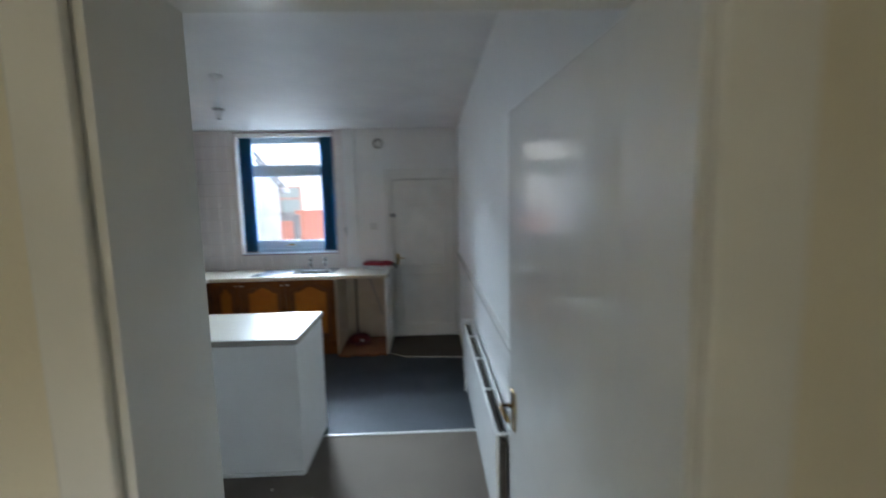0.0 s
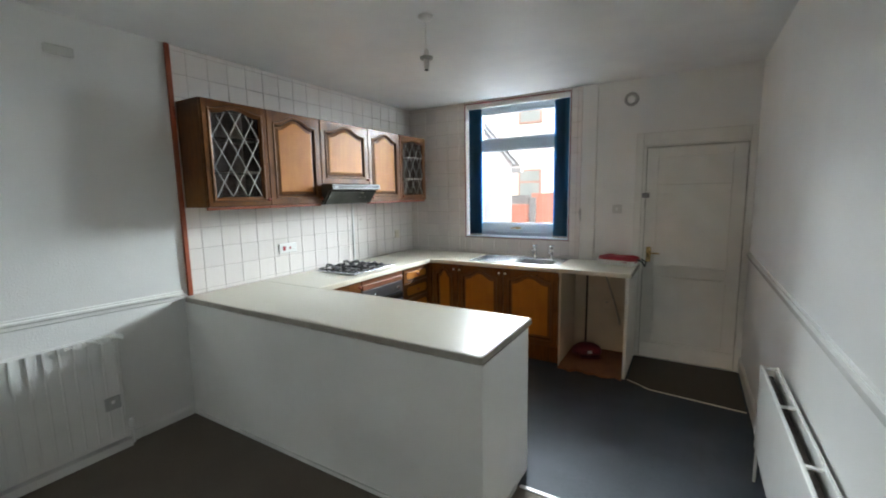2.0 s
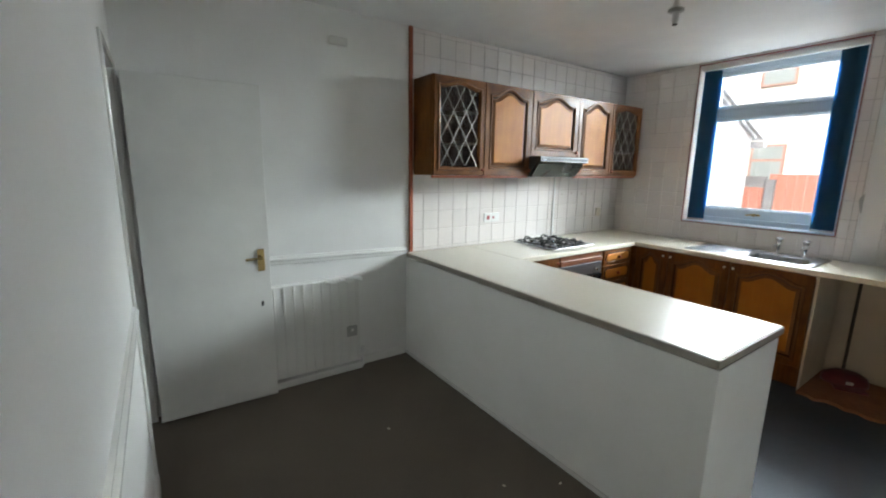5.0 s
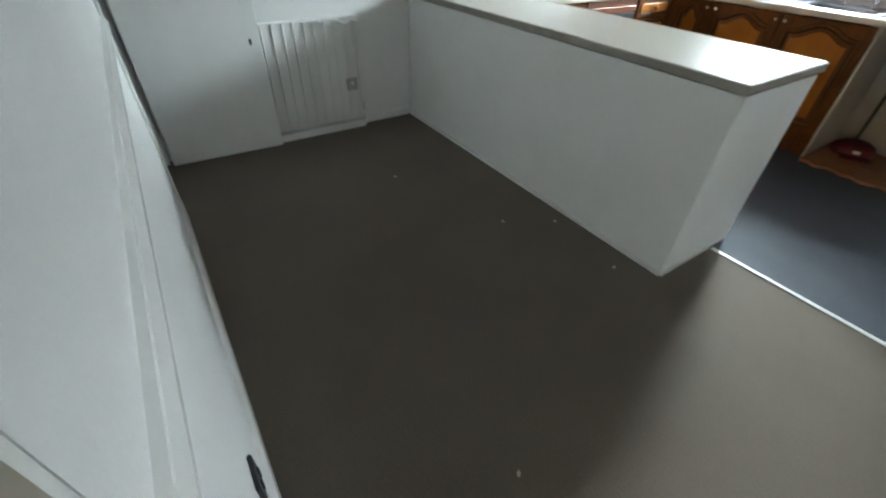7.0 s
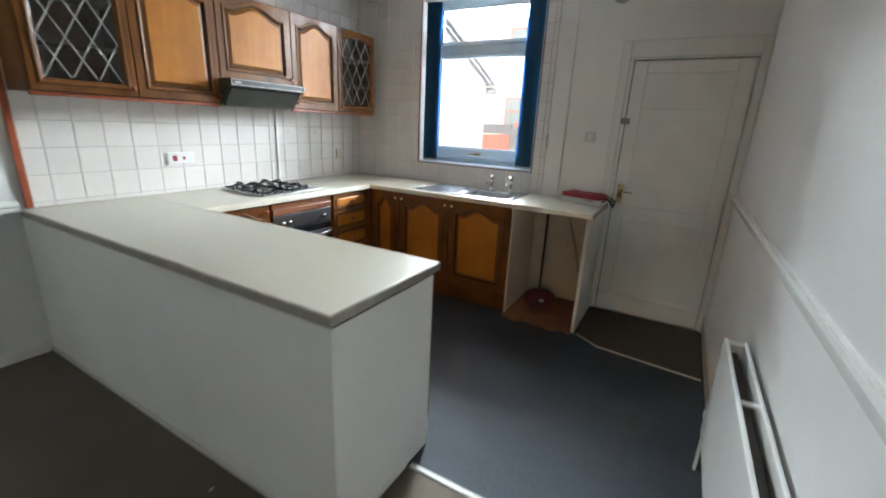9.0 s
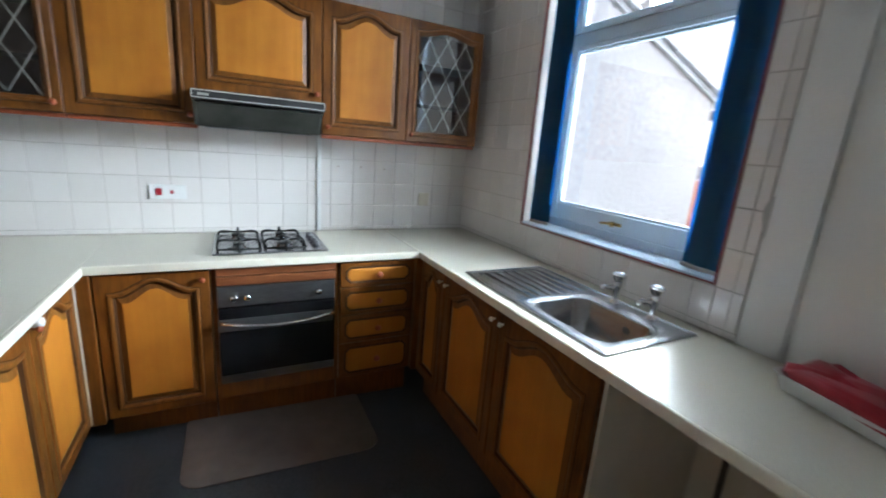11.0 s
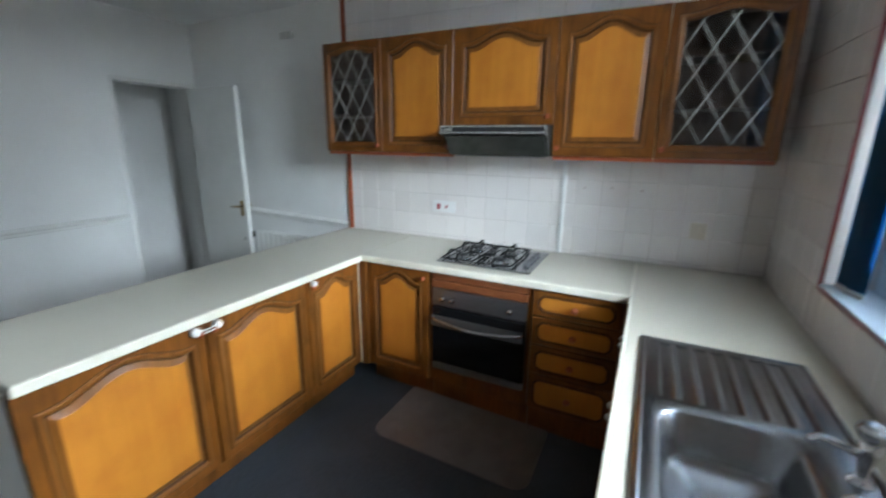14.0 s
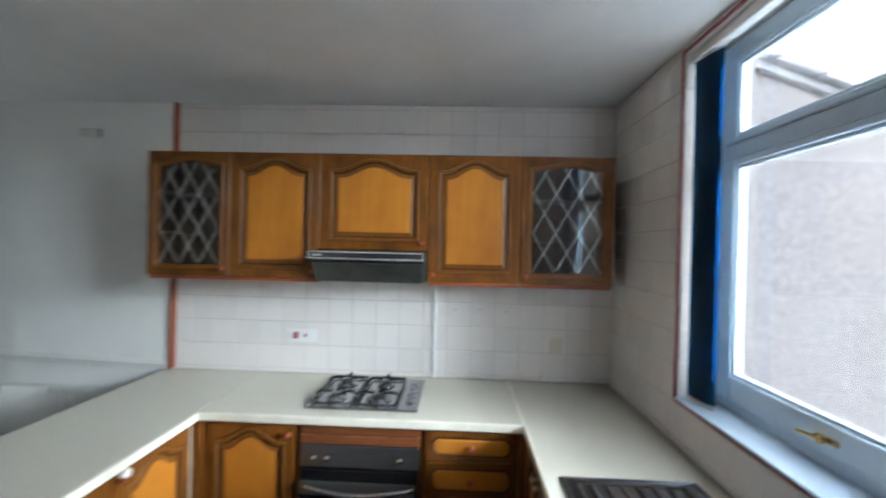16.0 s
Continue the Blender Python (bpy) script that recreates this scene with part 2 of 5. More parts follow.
def let_light_through(m, color, share):
    """Cloth that lets part of the light through."""
    nt = m.node_tree
    out = [n for n in nt.nodes if n.type == "OUTPUT_MATERIAL"][0]
    tr, mx = nt.nodes.new("ShaderNodeBsdfTranslucent"), nt.nodes.new("ShaderNodeMixShader")
    tr.inputs["Color"].default_value, mx.inputs["Fac"].default_value = (*color, 1), share
    link(nt, nt.nodes["Principled BSDF"].outputs[0], mx.inputs[1])
    link(nt, tr.outputs[0], mx.inputs[2])
    link(nt, mx.outputs[0], out.inputs["Surface"])


let_light_through(BLIND, (0.025, 0.26, 0.50), 0.50)


def clear_glass(name):
    m = bpy.data.materials.new(name)
    m.use_nodes = True
    b = m.node_tree.nodes["Principled BSDF"]
    b.inputs["Base Color"].default_value = (0.97, 0.985, 0.98, 1)
    b.inputs["Roughness"].default_value = 0.0
    b.inputs["IOR"].default_value = 1.45
    b.inputs["Transmission Weight"].default_value = 1.0
    return m


GLASS = clear_glass("window_glass")
CABINET_GLASS = clear_glass("cabinet_glass")


def glowing(name, color, strength):
    m = bpy.data.materials.new(name)
    m.use_nodes = True
    b = m.node_tree.nodes["Principled BSDF"]
    b.inputs["Base Color"].default_value = (*color, 1)
    b.inputs["Emission Color"].default_value = (*color, 1)
    b.inputs["Emission Strength"].default_value = strength
    return m


FANLIGHT = glowing("daylit_obscure_glass", (0.92, 0.97, 0.94), 1.2)


# ---- building helpers ----
def finish(name, bm, material, parent=None, label="", smooth=False):
    me = bpy.data.meshes.new(name)
    bmesh.ops.recalc_face_normals(bm, faces=bm.faces[:])
    if smooth:
        for f in bm.faces:
            f.smooth = True
    bm.to_mesh(me)
    bm.free()
    me.materials.append(material)
    ob = new(name, me)
    if parent:
        ob.parent = parent
    if label:
        ob["label"] = label
    return ob


def part(name, bm, material, parent, label="", smooth=False):
    return finish(name, bm, material, parent, label, smooth)


def thing(name, m, label, category, group=""):
    ob = new(name)
    ob.empty_display_size = 0.1
    ob.matrix_world = m
    return tagged(ob, label, category, group)


def structure(name, bm, material, label, category="structure"):
    return tagged(finish(name, bm, material), label, category, kind="structure")


def add_box(bm, x0, x1, y0, y1, z0, z1, bev=0.0, seg=2):
    c = ((x0 + x1) / 2, (y0 + y1) / 2, (z0 + z1) / 2)
    m = Matrix.Translation(c) @ Matrix.Diagonal((abs(x1 - x0), abs(y1 - y0), abs(z1 - z0), 1))
    r = bmesh.ops.create_cube(bm, size=1, matrix=m)
    if bev > 0:
        edges = list({e for v in r["verts"] for e in v.link_edges})
        bmesh.ops.bevel(bm, geom=edges, offset=bev, segments=seg, affect="EDGES", profile=0.5)
    return bm


def box(x0, x1, y0, y1, z0, z1, bev=0.0, seg=2):
    return add_box(bmesh.new(), x0, x1, y0, y1, z0, z1, bev, seg)


def add_cyl(bm, p0, p1, r0, r1=None, seg=16):
    p0, p1 = Vector(p0), Vector(p1)
    d = p1 - p0
    q = d.to_track_quat("Z", "Y").to_matrix().to_4x4()
    bmesh.ops.create_cone(bm, cap_ends=True, segments=seg, radius1=r0, radius2=r0 if r1 is None else r1, depth=d.length,
                          matrix=Matrix.Translation((p0 + p1) / 2) @ q)
    return bm


def loft(bm, loops, cap0=False, cap1=False, closed=True):
    rows = [[bm.verts.new(p) for p in lp] for lp in loops]
    n = len(rows[0])
    for a, b in zip(rows, rows[1:]):
        for i in range(n if closed else n - 1):
            j = (i + 1) % n
            bm.faces.new((a[i], a[j], b[j], b[i]))
    if cap0:
        bm.faces.new(rows[0][::-1])
    if cap1:
        bm.faces.new(rows[-1])
    return bm


def lathe(bm, profile, seg=20, m=Matrix()):
    loops = [[m @ Vector((r * math.cos(a), r * math.sin(a), z)) for a in (2 * math.pi * i / seg for i in range(seg))] for r, z in profile]
    return loft(bm, loops, True, True)


def tube(bm, pts, r, seg=8):
    pts = [Vector(p) for p in pts]
    loops = []
    for i, p in enumerate(pts):
        d = (pts[min(i + 1, len(pts) - 1)] - pts[max(i - 1, 0)]).normalized()
        a = d.orthogonal().normalized() if i == 0 else (side - d * side.dot(d)).normalized()
        side = a
        b = d.cross(a)
        loops.append([p + r * (math.cos(t) * a + math.sin(t) * b) for t in (2 * math.pi * k / seg for k in range(seg))])
    return loft(bm, loops, True, True)


def prism(bm, outline, axis, a, b):
    """An outline of (u, v) pushed along an axis from a to b."""
    def at(u, v, w):
        return {"x": (w, u, v), "y": (u, w, v), "z": (u, v, w)}[axis]
    return loft(bm, [[at(u, v, a) for u, v in outline], [at(u, v, b) for u, v in outline]], True, True)


# ---- the shell: walls, floors, ceiling ----
W, N, S, H = 3.68, 0.0, -4.83, 2.71      # east wall, window wall, hall wall, ceiling
WX0, WX1, WZ0, WZ1 = 0.82, 2.07, 1.11, 2.68   # window opening
DX0, DX1, DZ = 2.785, 3.63, 2.06         # back door opening
HX0, HX1, HZ = 2.91, 3.64, 2.06           # doorway to the hall
PX0, PX1, PZ = 0.06, 0.735, 2.13         # store doorway
FZ = -0.07                               # floor by the window wall, which has sunk

wall_west = structure("wall_west", box(-0.2, 0, S - 0.2, 0.3, -0.3, H), WALL, "white painted plaster wall with tiles over the worktop", "wall")
bm = bmesh.new()
for b in ((0, WX0, -0.3, H), (WX0, WX1, -0.3, WZ0), (WX0, WX1, WZ1, H), (WX1, DX0, -0.3, H), (DX0, DX1, DZ, H), (DX0, DX1, -0.3, FZ), (DX1, W, -0.3, H)):
    add_box(bm, b[0], b[1], 0, 0.3, b[2], b[3])
wall_north = structure("wall_north", bm, WALL, "white painted outer wall with a window and a back door", "wall")
wall_east = structure("wall_east", box(W, W + 0.2, S, 0.3, -0.3, H), WALL, "white painted plaster side wall with a dado rail", "wall")
bm = bmesh.new()
for x0, x1, z0, z1 in ((0, PX0, -0.3, H), (PX0, PX1, PZ, H), (PX1, HX0, -0.3, H), (HX0, HX1, HZ, H), (HX1, W + 0.2, -0.3, H), (PX0, PX1, -0.3, -0.01), (HX0, HX1, -0.3, -0.01)):
    add_box(bm, x0, x1, S - 0.2, S, z0, z1)
wall_south = structure("wall_south", bm, WALL, "white painted inner wall with two doorways", "wall")
structure("ceiling", box(-0.2, W + 0.2, S - 0.2, 0.3, H, H + 0.15), CEIL, "white painted plaster ceiling, slightly uneven", "ceiling")
structure("floor_dining", box(0, W, S - 0.2, -2.53, -0.1, 0), CARPET, "brown-grey short pile carpet", "floor")
bm = bmesh.new()
prism(bm, [(-2.53, -0.003), (-0.75, FZ), (0, FZ), (0, -0.2), (-2.53, -0.2)], "x", 0, W)
structure("floor_kitchen", bm, VINYL, "dark blue-grey kitchen floor covering", "floor")

# tiles over the worktop: left wall and window wall
PITCH, GAP = 0.1575, 0.003
tile_shapes = {}


def tile_mesh(w, h):
    key = (round(w, 3), round(h, 3))
    if key not in tile_shapes:
        bm = bmesh.new()
        def ring(i, d):
            return [(i, i, d), (w - i, i, d), (w - i, h - i, d), (i, h - i, d)]
        loft(bm, [ring(0, 0), ring(0, 0.004), ring(0.002, 0.006)], False, True)
        me = bpy.data.meshes.new("tile")
        bmesh.ops.recalc_face_normals(bm, faces=bm.faces[:])
        bm.to_mesh(me)
        bm.free()
        me.materials.append(TILE)
        tile_shapes[key] = me
    return tile_shapes[key]


def cuts(lo, hi, phase):
    k = math.ceil((lo - phase) / PITCH - 0.08)
    out = [lo]
    while phase + k * PITCH < hi - 0.012:
        if phase + k * PITCH > lo + 0.012:
            out.append(phase + k * PITCH)
        k += 1
    return out + [hi]


def tile_field(parent, rows, columns, place, skip):
    for a0, a1 in zip(columns, columns[1:]):
        for z0, z1 in zip(rows, rows[1:]):
            for lo, hi in skip(a0, a1, z0, z1):
                if hi - lo < 0.015:
                    continue
                ob = new("tile", tile_mesh(a1 - a0 - GAP, hi - lo - GAP))
                ob.parent = parent
                tilt = random.uniform(-0.25, 0.25)
                ob.matrix_basis = place(a0 + GAP / 2, lo + GAP / 2) @ pose(0, 0, 0, tilt, random.uniform(-0.25, 0.25), 0)


def build_tiles():
    part("grout_bed", box(0, 0.004, -2.915, 0, 0.9, H - 0.002), GROUT, wall_west, "grey grout")
    bm = bmesh.new()
    for x0, x1, z0, z1 in ((0.004, WX0, 0.9, H - 0.002), (WX0, WX1, 0.9, WZ0 - 0.002), (WX1, 2.19, 0.9, H - 0.002)):
        add_box(bm, x0, x1, -0.004, 0, z0, z1)
    part("grout_bed", bm, GROUT, wall_north, "grey grout")
    rows = cuts(0.912, H - 0.004, 0.94)
    tile_field(wall_west, rows, cuts(-2.912, -0.006, -0.13), lambda a, z: pose(0.004, a, z, 90, 0, 90), lambda a0, a1, z0, z1: [(z0, z1)])

    def window_gap(a0, a1, z0, z1):
        if a1 <= WX0 + 0.01 or a0 >= WX1 - 0.01 or z1 <= WZ0:
            return [(z0, z1)]
        return [(z0, WZ0)] if z0 < WZ0 else []
    xs = cuts(0.012, WX0 - 0.012, 0.10) + cuts(WX0 - 0.012, WX1 + 0.012, 0.10)[1:] + cuts(WX1 + 0.012, 2.19, 0.10)[1:]
    tile_field(wall_north, rows, xs, lambda a, z: pose(a, -0.004, z, 90, 0, 0), window_gap)


# dado rails and skirtings
def moulding(name, run, label, axis, a, b, material=GLOSS):
    bm = bmesh.new()
    prism(bm, run, axis, a, b)
    return structure(name, bm, material, label, "trim")


def dado(c, s, z):
    return [(c, z - 0.035), (c + s * 0.012, z - 0.03), (c + s * 0.014, z - 0.008), (c + s * 0.024, z), (c + s * 0.024, z + 0.012), (c + s * 0.012, z + 0.018), (c + s * 0.012, z + 0.026), (c, z + 0.03)]


rail_west = moulding("trim_dado_west", dado(0, 1, 0.945), "white painted moulded dado rail", "y", S, -2.975)
for v in rail_west.data.vertices:      # it drops towards the kitchen
    v.co.z += -0.0265 * (v.co.y + 3.55)
moulding("trim_dado_east", dado(W, -1, 1.045), "white painted moulded dado rail", "y", S + 0.03, -0.002)
moulding("trim_dado_south", dado(S, 1, 0.955), "white painted moulded dado rail", "x", PX1 + 0.06, HX0 - 0.002)


def skirting(c, s, h=0.11):
    return [(c, 0), (c + s * 0.018, 0), (c + s * 0.018, h - 0.02), (c + s * 0.01, h - 0.006), (c, h)]


moulding("baseboard_south", skirting(S, 1), "white painted skirting board", "x", PX1 + 0.02, HX0)
moulding("baseboard_west", skirting(0, 1, 0.07), "white painted skirting board", "y", -3.40, -2.995)
moulding("baseboard_east", [(a, b + FZ * 0.5) for a, b in skirting(W, -1, 0.13)], "white painted skirting board", "y", S, -0.002)
structure("threshold_strip", box(2.462, W - 0.018, -2.543, -2.517, -0.002, 0.005, 0.0025, 1), PALE_GREY, "pale metal floor threshold strip", "trim")
structure("hall_threshold", box(HX0 + 0.002, HX1 - 0.002, S - 0.016, S + 0.008, -0.002, 0.005, 0.0025, 1), PALE_GREY, "pale metal door threshold strip", "trim")


# ---- cabinet doors ----
def arch_outline(w, z0, z1, rise, n=14):
    """A door panel's outline, anticlockwise from the lower left, with an arched head; its partner on a plain rectangle follows the same order."""
    pts = [(-w / 2, z0), (w / 2, z0)]
    for i in range(n + 1):
        u = 1 - 2 * i / n
        lift = (0.5 + 0.5 * math.cos(math.pi * min(1.0, abs(u) / 0.86))) ** 0.85
        pts.append((u * w / 2, z1 - rise + rise * lift))
    return pts


def rect_outline(w, z0, z1, n=14):
    pts = [(-w / 2, z0), (w / 2, z0)]
    return pts + [((1 - 2 * i / n) * w / 2, z1) for i in range(n + 1)]


def lay(outline, x, depth):
    return [(x + u, -depth, v) for u, v in outline]


def cabinet_door(parent, x, w, z0, z1, y, rise=0.05, stile=0.062, knob=0, knob_high=False, glazed=False, pale=False):
    """A dark oak door with an arched honey panel, its front at local -y."""
    t = 0.02
    zb, zt = z0 + stile, z1 - 0.045
    pw = w - 2 * stile
    bm = bmesh.new()
    full, inset = rect_outline(w, z0, z1), rect_outline(w - 0.008, z0 + 0.004, z1 - 0.004)
    hole = arch_outline(pw, zb, zt, rise)
    loft(bm, [lay(full, x, y), lay(full, x, y + t - 0.004), lay(inset, x, y + t), lay(hole, x, y + t), lay(hole, x, y + 0.004)])
    door = part("door", bm, DARK_OAK, parent)
    def ring(steps):
        return loft(bmesh.new(), [lay(arch_outline(pw + a, zb - a / 2, zt + a / 2, rise), x, y + t + d) for a, d in steps])
    part("stain_line", ring(((0.050, -0.001), (0.049, 0.0006), (0.042, 0.0006), (0.040, -0.001))), MOULD, door, "dark stain in the groove")
    part("bead", ring(((0.0415, -0.001), (0.040, 0.0030), (0.034, 0.0058), (0.022, 0.0062), (0.010, 0.0040), (0.004, -0.001))), GLAZE, door)
    d1 = arch_outline(pw - 0.018, zb + 0.009, zt - 0.009, rise)
    hole_in = arch_outline(pw - 0.001, zb + 0.0005, zt - 0.0005, rise)
    if glazed:
        bm = loft(bmesh.new(), [lay(hole_in, x, y + 0.004), lay(hole_in, x, y + 0.016), lay(d1, x, y + 0.012), lay(d1, x, y + 0.005)])
        part("moulding", bm, DARK_OAK, door)
        part("glass", box(x - pw / 2 + 0.006, x + pw / 2 - 0.006, -y - 0.0075, -y - 0.0045, zb + 0.006, zt - 0.006), CABINET_GLASS, door, "clear glass pane")
        bm = bmesh.new()
        gw, gh = pw - 0.024, zt - zb - 0.024
        step = gw / 3.0
        rising = 1.75
        zc, hi = zb + 0.012, zt - 0.012
        for sgn in (1, -1):
            k = -8
            while k < 12:
                u0 = k * step
                pts = []
                for i in range(41):
                    u = -gw / 2 + gw * i / 40
                    v = zc + rising * (sgn * u + gw / 2 + u0)
                    top = hi - rise * (1 - max(0.0, 1 - (abs(u) / (gw * 0.41)) ** 2))
                    if zc <= v <= top:
                        pts.append((x + u, -y - 0.0095, v))
                if len(pts) >= 2:
                    a, b = pts[0], pts[-1]
                    d = (Vector(b) - Vector(a)).normalized()
                    s = Vector((-d.z, 0, d.x)) * 0.0029
                    a, b = Vector(a), Vector(b)
                    out = Vector((0, -0.0025 - (0.0004 if sgn > 0 else 0), 0))
                    loft(bm, [[a - s, a + s, a + s + out, a - s + out], [b - s, b + s, b + s + out, b - s + out]], True, True)
                k += 1
        part("lattice", bm, LEAD, door, "diamond lead lattice")
    else:
        bm = loft(bmesh.new(), [lay(hole_in, x, y + 0.004), lay(hole_in, x, y + 0.017), lay(arch_outline(pw - 0.004, zb + 0.002, zt - 0.002, rise), x, y + 0.019),
                                lay(d1, x, y + 0.010), lay(d1, x, y + 0.002)])
        part("moulding", bm, MOULD, door)
        d2i = arch_outline(pw - 0.019, zb + 0.0095, zt - 0.0095, rise)
        d3 = arch_outline(pw - 0.066, zb + 0.033, zt - 0.033, rise)
        bm = loft(bmesh.new(), [lay(d2i, x, y + 0.004), lay(d2i, x, y + 0.009), lay(d3, x, y + 0.0165)])
        part("panel_bevel", bm, GLAZE, door, "brown glazed panel edge")
        d4 = arch_outline(pw - 0.070, zb + 0.035, zt - 0.035, rise)
        bm = loft(bmesh.new(), [lay(d3, x, y + 0.0165), lay(d4, x, y + 0.0175)], False, True)
        part("panel", bm, HONEY, door, "honey oak raised panel")
    if knob:
        kx = x + knob * (w / 2 - 0.03)
        kz = z1 - 0.045 if knob_high else z0 + 0.045
        add_knob(door, kx, y + t, kz, WHITE_PLASTIC if pale else RED_WOOD, 0.75 if pale else 1.0)
    return door


def add_knob(parent, kx, y, kz, material=RED_WOOD, k=1.0):
    bm = lathe(bmesh.new(), [(0.006 * k, 0), (0.006 * k, 0.012), (0.014 * k, 0.018), (0.015 * k, 0.024), (0.010 * k, 0.030), (0.002, 0.031)], 14,
               pose(kx, -y, kz, 90, 0, 0))
    return part("knob", bm, material, parent, "", True)


def carcass(parent, x0, x1, depth, z0, z1, material=DARK_OAK, shelf=False, lid=True):
    bm = bmesh.new()
    t = 0.016
    add_box(bm, x0, x0 + t, 0, depth, z0, z1)
    add_box(bm, x1 - t, x1, 0, depth, z0, z1)
    add_box(bm, x0 + t, x1 - t, 0, depth, z0, z0 + t)
    if lid:
        add_box(bm, x0 + t, x1 - t, 0, depth, z1 - t, z1)
    add_box(bm, x0 + t, x1 - t, depth - 0.008, depth, z0 + t, z1 - t)
    part("body", bm, material, parent)
    if shelf:
        h = (z1 - z0) / 3
        for k in (1, 2):
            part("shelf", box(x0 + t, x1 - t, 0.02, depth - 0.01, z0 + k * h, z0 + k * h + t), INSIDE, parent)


# wall cabinets: local x runs along the wall, fronts at local -y
TOP, LOW = 2.32, 1.568
UX = 0.285
UPPERS = [(-2.90, -2.392, True, 1, LOW), (-2.392, -1.842, False, 1, LOW), (-1.842, -1.193, False, 1, 1.745), (-1.193, -0.648, False, -1, LOW), (-0.648, -0.108, True, -1, LOW)]
for y0, y1, glazed, knob, low in UPPERS:
    w = y1 - y0 - 0.003
    kind = "glazed " if glazed else ""
    text = ("dark oak wall cabinet with a leaded diamond glass door" if glazed else
            "short dark oak wall cabinet above the cooker hood" if low > LOW + 0.1 else "dark oak wall cabinet with an arched honey panel door")
    cab = thing("wall_cabinet", pose(UX, (y0 + y1) / 2, 0, 0, 0, 90), text, "cabinet", "wall cabinets over the worktop")
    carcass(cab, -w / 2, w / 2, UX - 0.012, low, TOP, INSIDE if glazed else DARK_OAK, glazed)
    if glazed:
        s = -1 if y0 < -2 else 1
        part("end_panel", box(s * w / 2 - 0.001 * s, s * (w / 2 + 0.006), 0, UX - 0.012, low, TOP), DARK_OAK, cab)
    cabinet_door(cab, 0, w, low + 0.002, TOP - 0.002, 0.001, 0.066 if not glazed else 0.035, 0.074 if not glazed else 0.058, knob, False, glazed)
    part("pelmet", box(-w / 2, w / 2, 0.002, 0.022, low - 0.022, low - 0.001, 0.003, 1), RED_WOOD, cab, "red-brown pelmet strip") if low == LOW else None

# cooker hood
hood = thing("cooker_hood", pose(0, -1.530, 0), "greenish black metal cooker hood under the cabinet", "cooker hood")
bm = prism(bmesh.new(), [(0.012, 1.742), (0.43, 1.742), (0.43, 1.69), (0.40, 1.685), (0.31, 1.565), (0.012, 1.565)], "y", -0.328, 0.328)
part("body", bm, HOOD, hood)
part("fascia", box(0.431, 0.446, -0.332, 0.332, 1.692, 1.740, 0.003, 1), BLACK, hood)
for z in (1.697, 1.733):
    part("trim_line", box(0.446, 0.449, -0.328, 0.328, z, z + 0.004), PALE_GREY, hood)
for y in (-0.328, 0.324):
    part("trim_line", box(0.446, 0.449, y, y + 0.004, 1.7012, 1.7328), PALE_GREY, hood)
part("badge", box(0.446, 0.448, -0.30, -0.25, 1.710, 1.722), GREY_PLASTIC, hood)
bm = bmesh.new()
loft(bm, [[(0.404, -0.31, 1.683), (0.404, 0.31, 1.683), (0.316, 0.31, 1.566), (0.316, -0.31, 1.566)],
          [(0.412, -0.31, 1.677), (0.412, 0.31, 1.677), (0.324, 0.31, 1.560), (0.324, -0.31, 1.560)]], True, True)
part("visor", bm, VISOR, hood, "smoked sloping visor")
part("filter", box(0.04, 0.30, -0.28, 0.28, 1.556, 1.564), GREY_METAL, hood, "grey grease filter")


# ---- base units ----
BASE0, BASE1 = 0.115, 0.868
def base_unit(m, w, depth, label, group, knob=1, top=BASE1, pale=False):
    cab = thing("base_cabinet", m, label, "cabinet", group)
    carcass(cab, -w / 2, w / 2, depth, BASE0, top, DARK_OAK, False, False)
    part("plinth", box(-w / 2, w / 2, 0.05, 0.066, -0.08, BASE0 - 0.001), DARK_OAK, cab, "dark kick board")
    cabinet_door(cab, 0, w - 0.004, BASE0 + 0.002, BASE1 - 0.006, 0.001, 0.066, 0.068, knob, True, False, pale)
    return cab


# west run: its fronts stand at x 0.665
BX = 0.665
g = "base units under the worktop"
base_unit(pose(BX, -2.045, 0, 0, 0, 90), 0.468, BX - 0.02, "dark oak base cabinet with an arched honey panel door", g, 1)

drawers = thing("drawer_unit", pose(BX, -0.922, 0, 0, 0, 90), "dark oak drawer unit with four honey panel drawers", "drawer unit", g)
dw = 0.464
carcass(drawers, -dw / 2, dw / 2, BX - 0.02, BASE0, BASE1)
part("plinth", box(-dw / 2, dw / 2, 0.05, 0.066, -0.08, BASE0 - 0.001), DARK_OAK, drawers, "dark kick board")
for z0, z1 in ((0.710, 0.858), (0.535, 0.702), (0.352, 0.527), (0.122, 0.344)):
    front = part("drawer_front", box(-dw / 2 + 0.002, dw / 2 - 0.002, -0.021, -0.001, z0, z1, 0.004, 1), DARK_OAK, drawers)
    def octagon(i, d, c=0.03):
        a, b0, b1 = dw / 2 - 0.03 - i, z0 + 0.022 + i, z1 - 0.022 - i
        c = max(c - i * 0.6, 0.008)
        return [(-a + c, -d, b0), (a - c, -d, b0), (a, -d, b0 + c), (a, -d, b1 - c), (a - c, -d, b1), (-a + c, -d, b1), (-a, -d, b1 - c), (-a, -d, b0 + c)]
    part("moulding", loft(bmesh.new(), [octagon(0, 0.0205), octagon(0.004, 0.026), octagon(0.013, 0.0215)], False, True), MOULD, front)
    part("panel", loft(bmesh.new(), [octagon(0.014, 0.022), octagon(0.022, 0.0255)], False, True), HONEY, front, "honey oak drawer panel")
    add_knob(front, 0, 0.0245, (z0 + z1) / 2, RED_WOOD, 1.25)

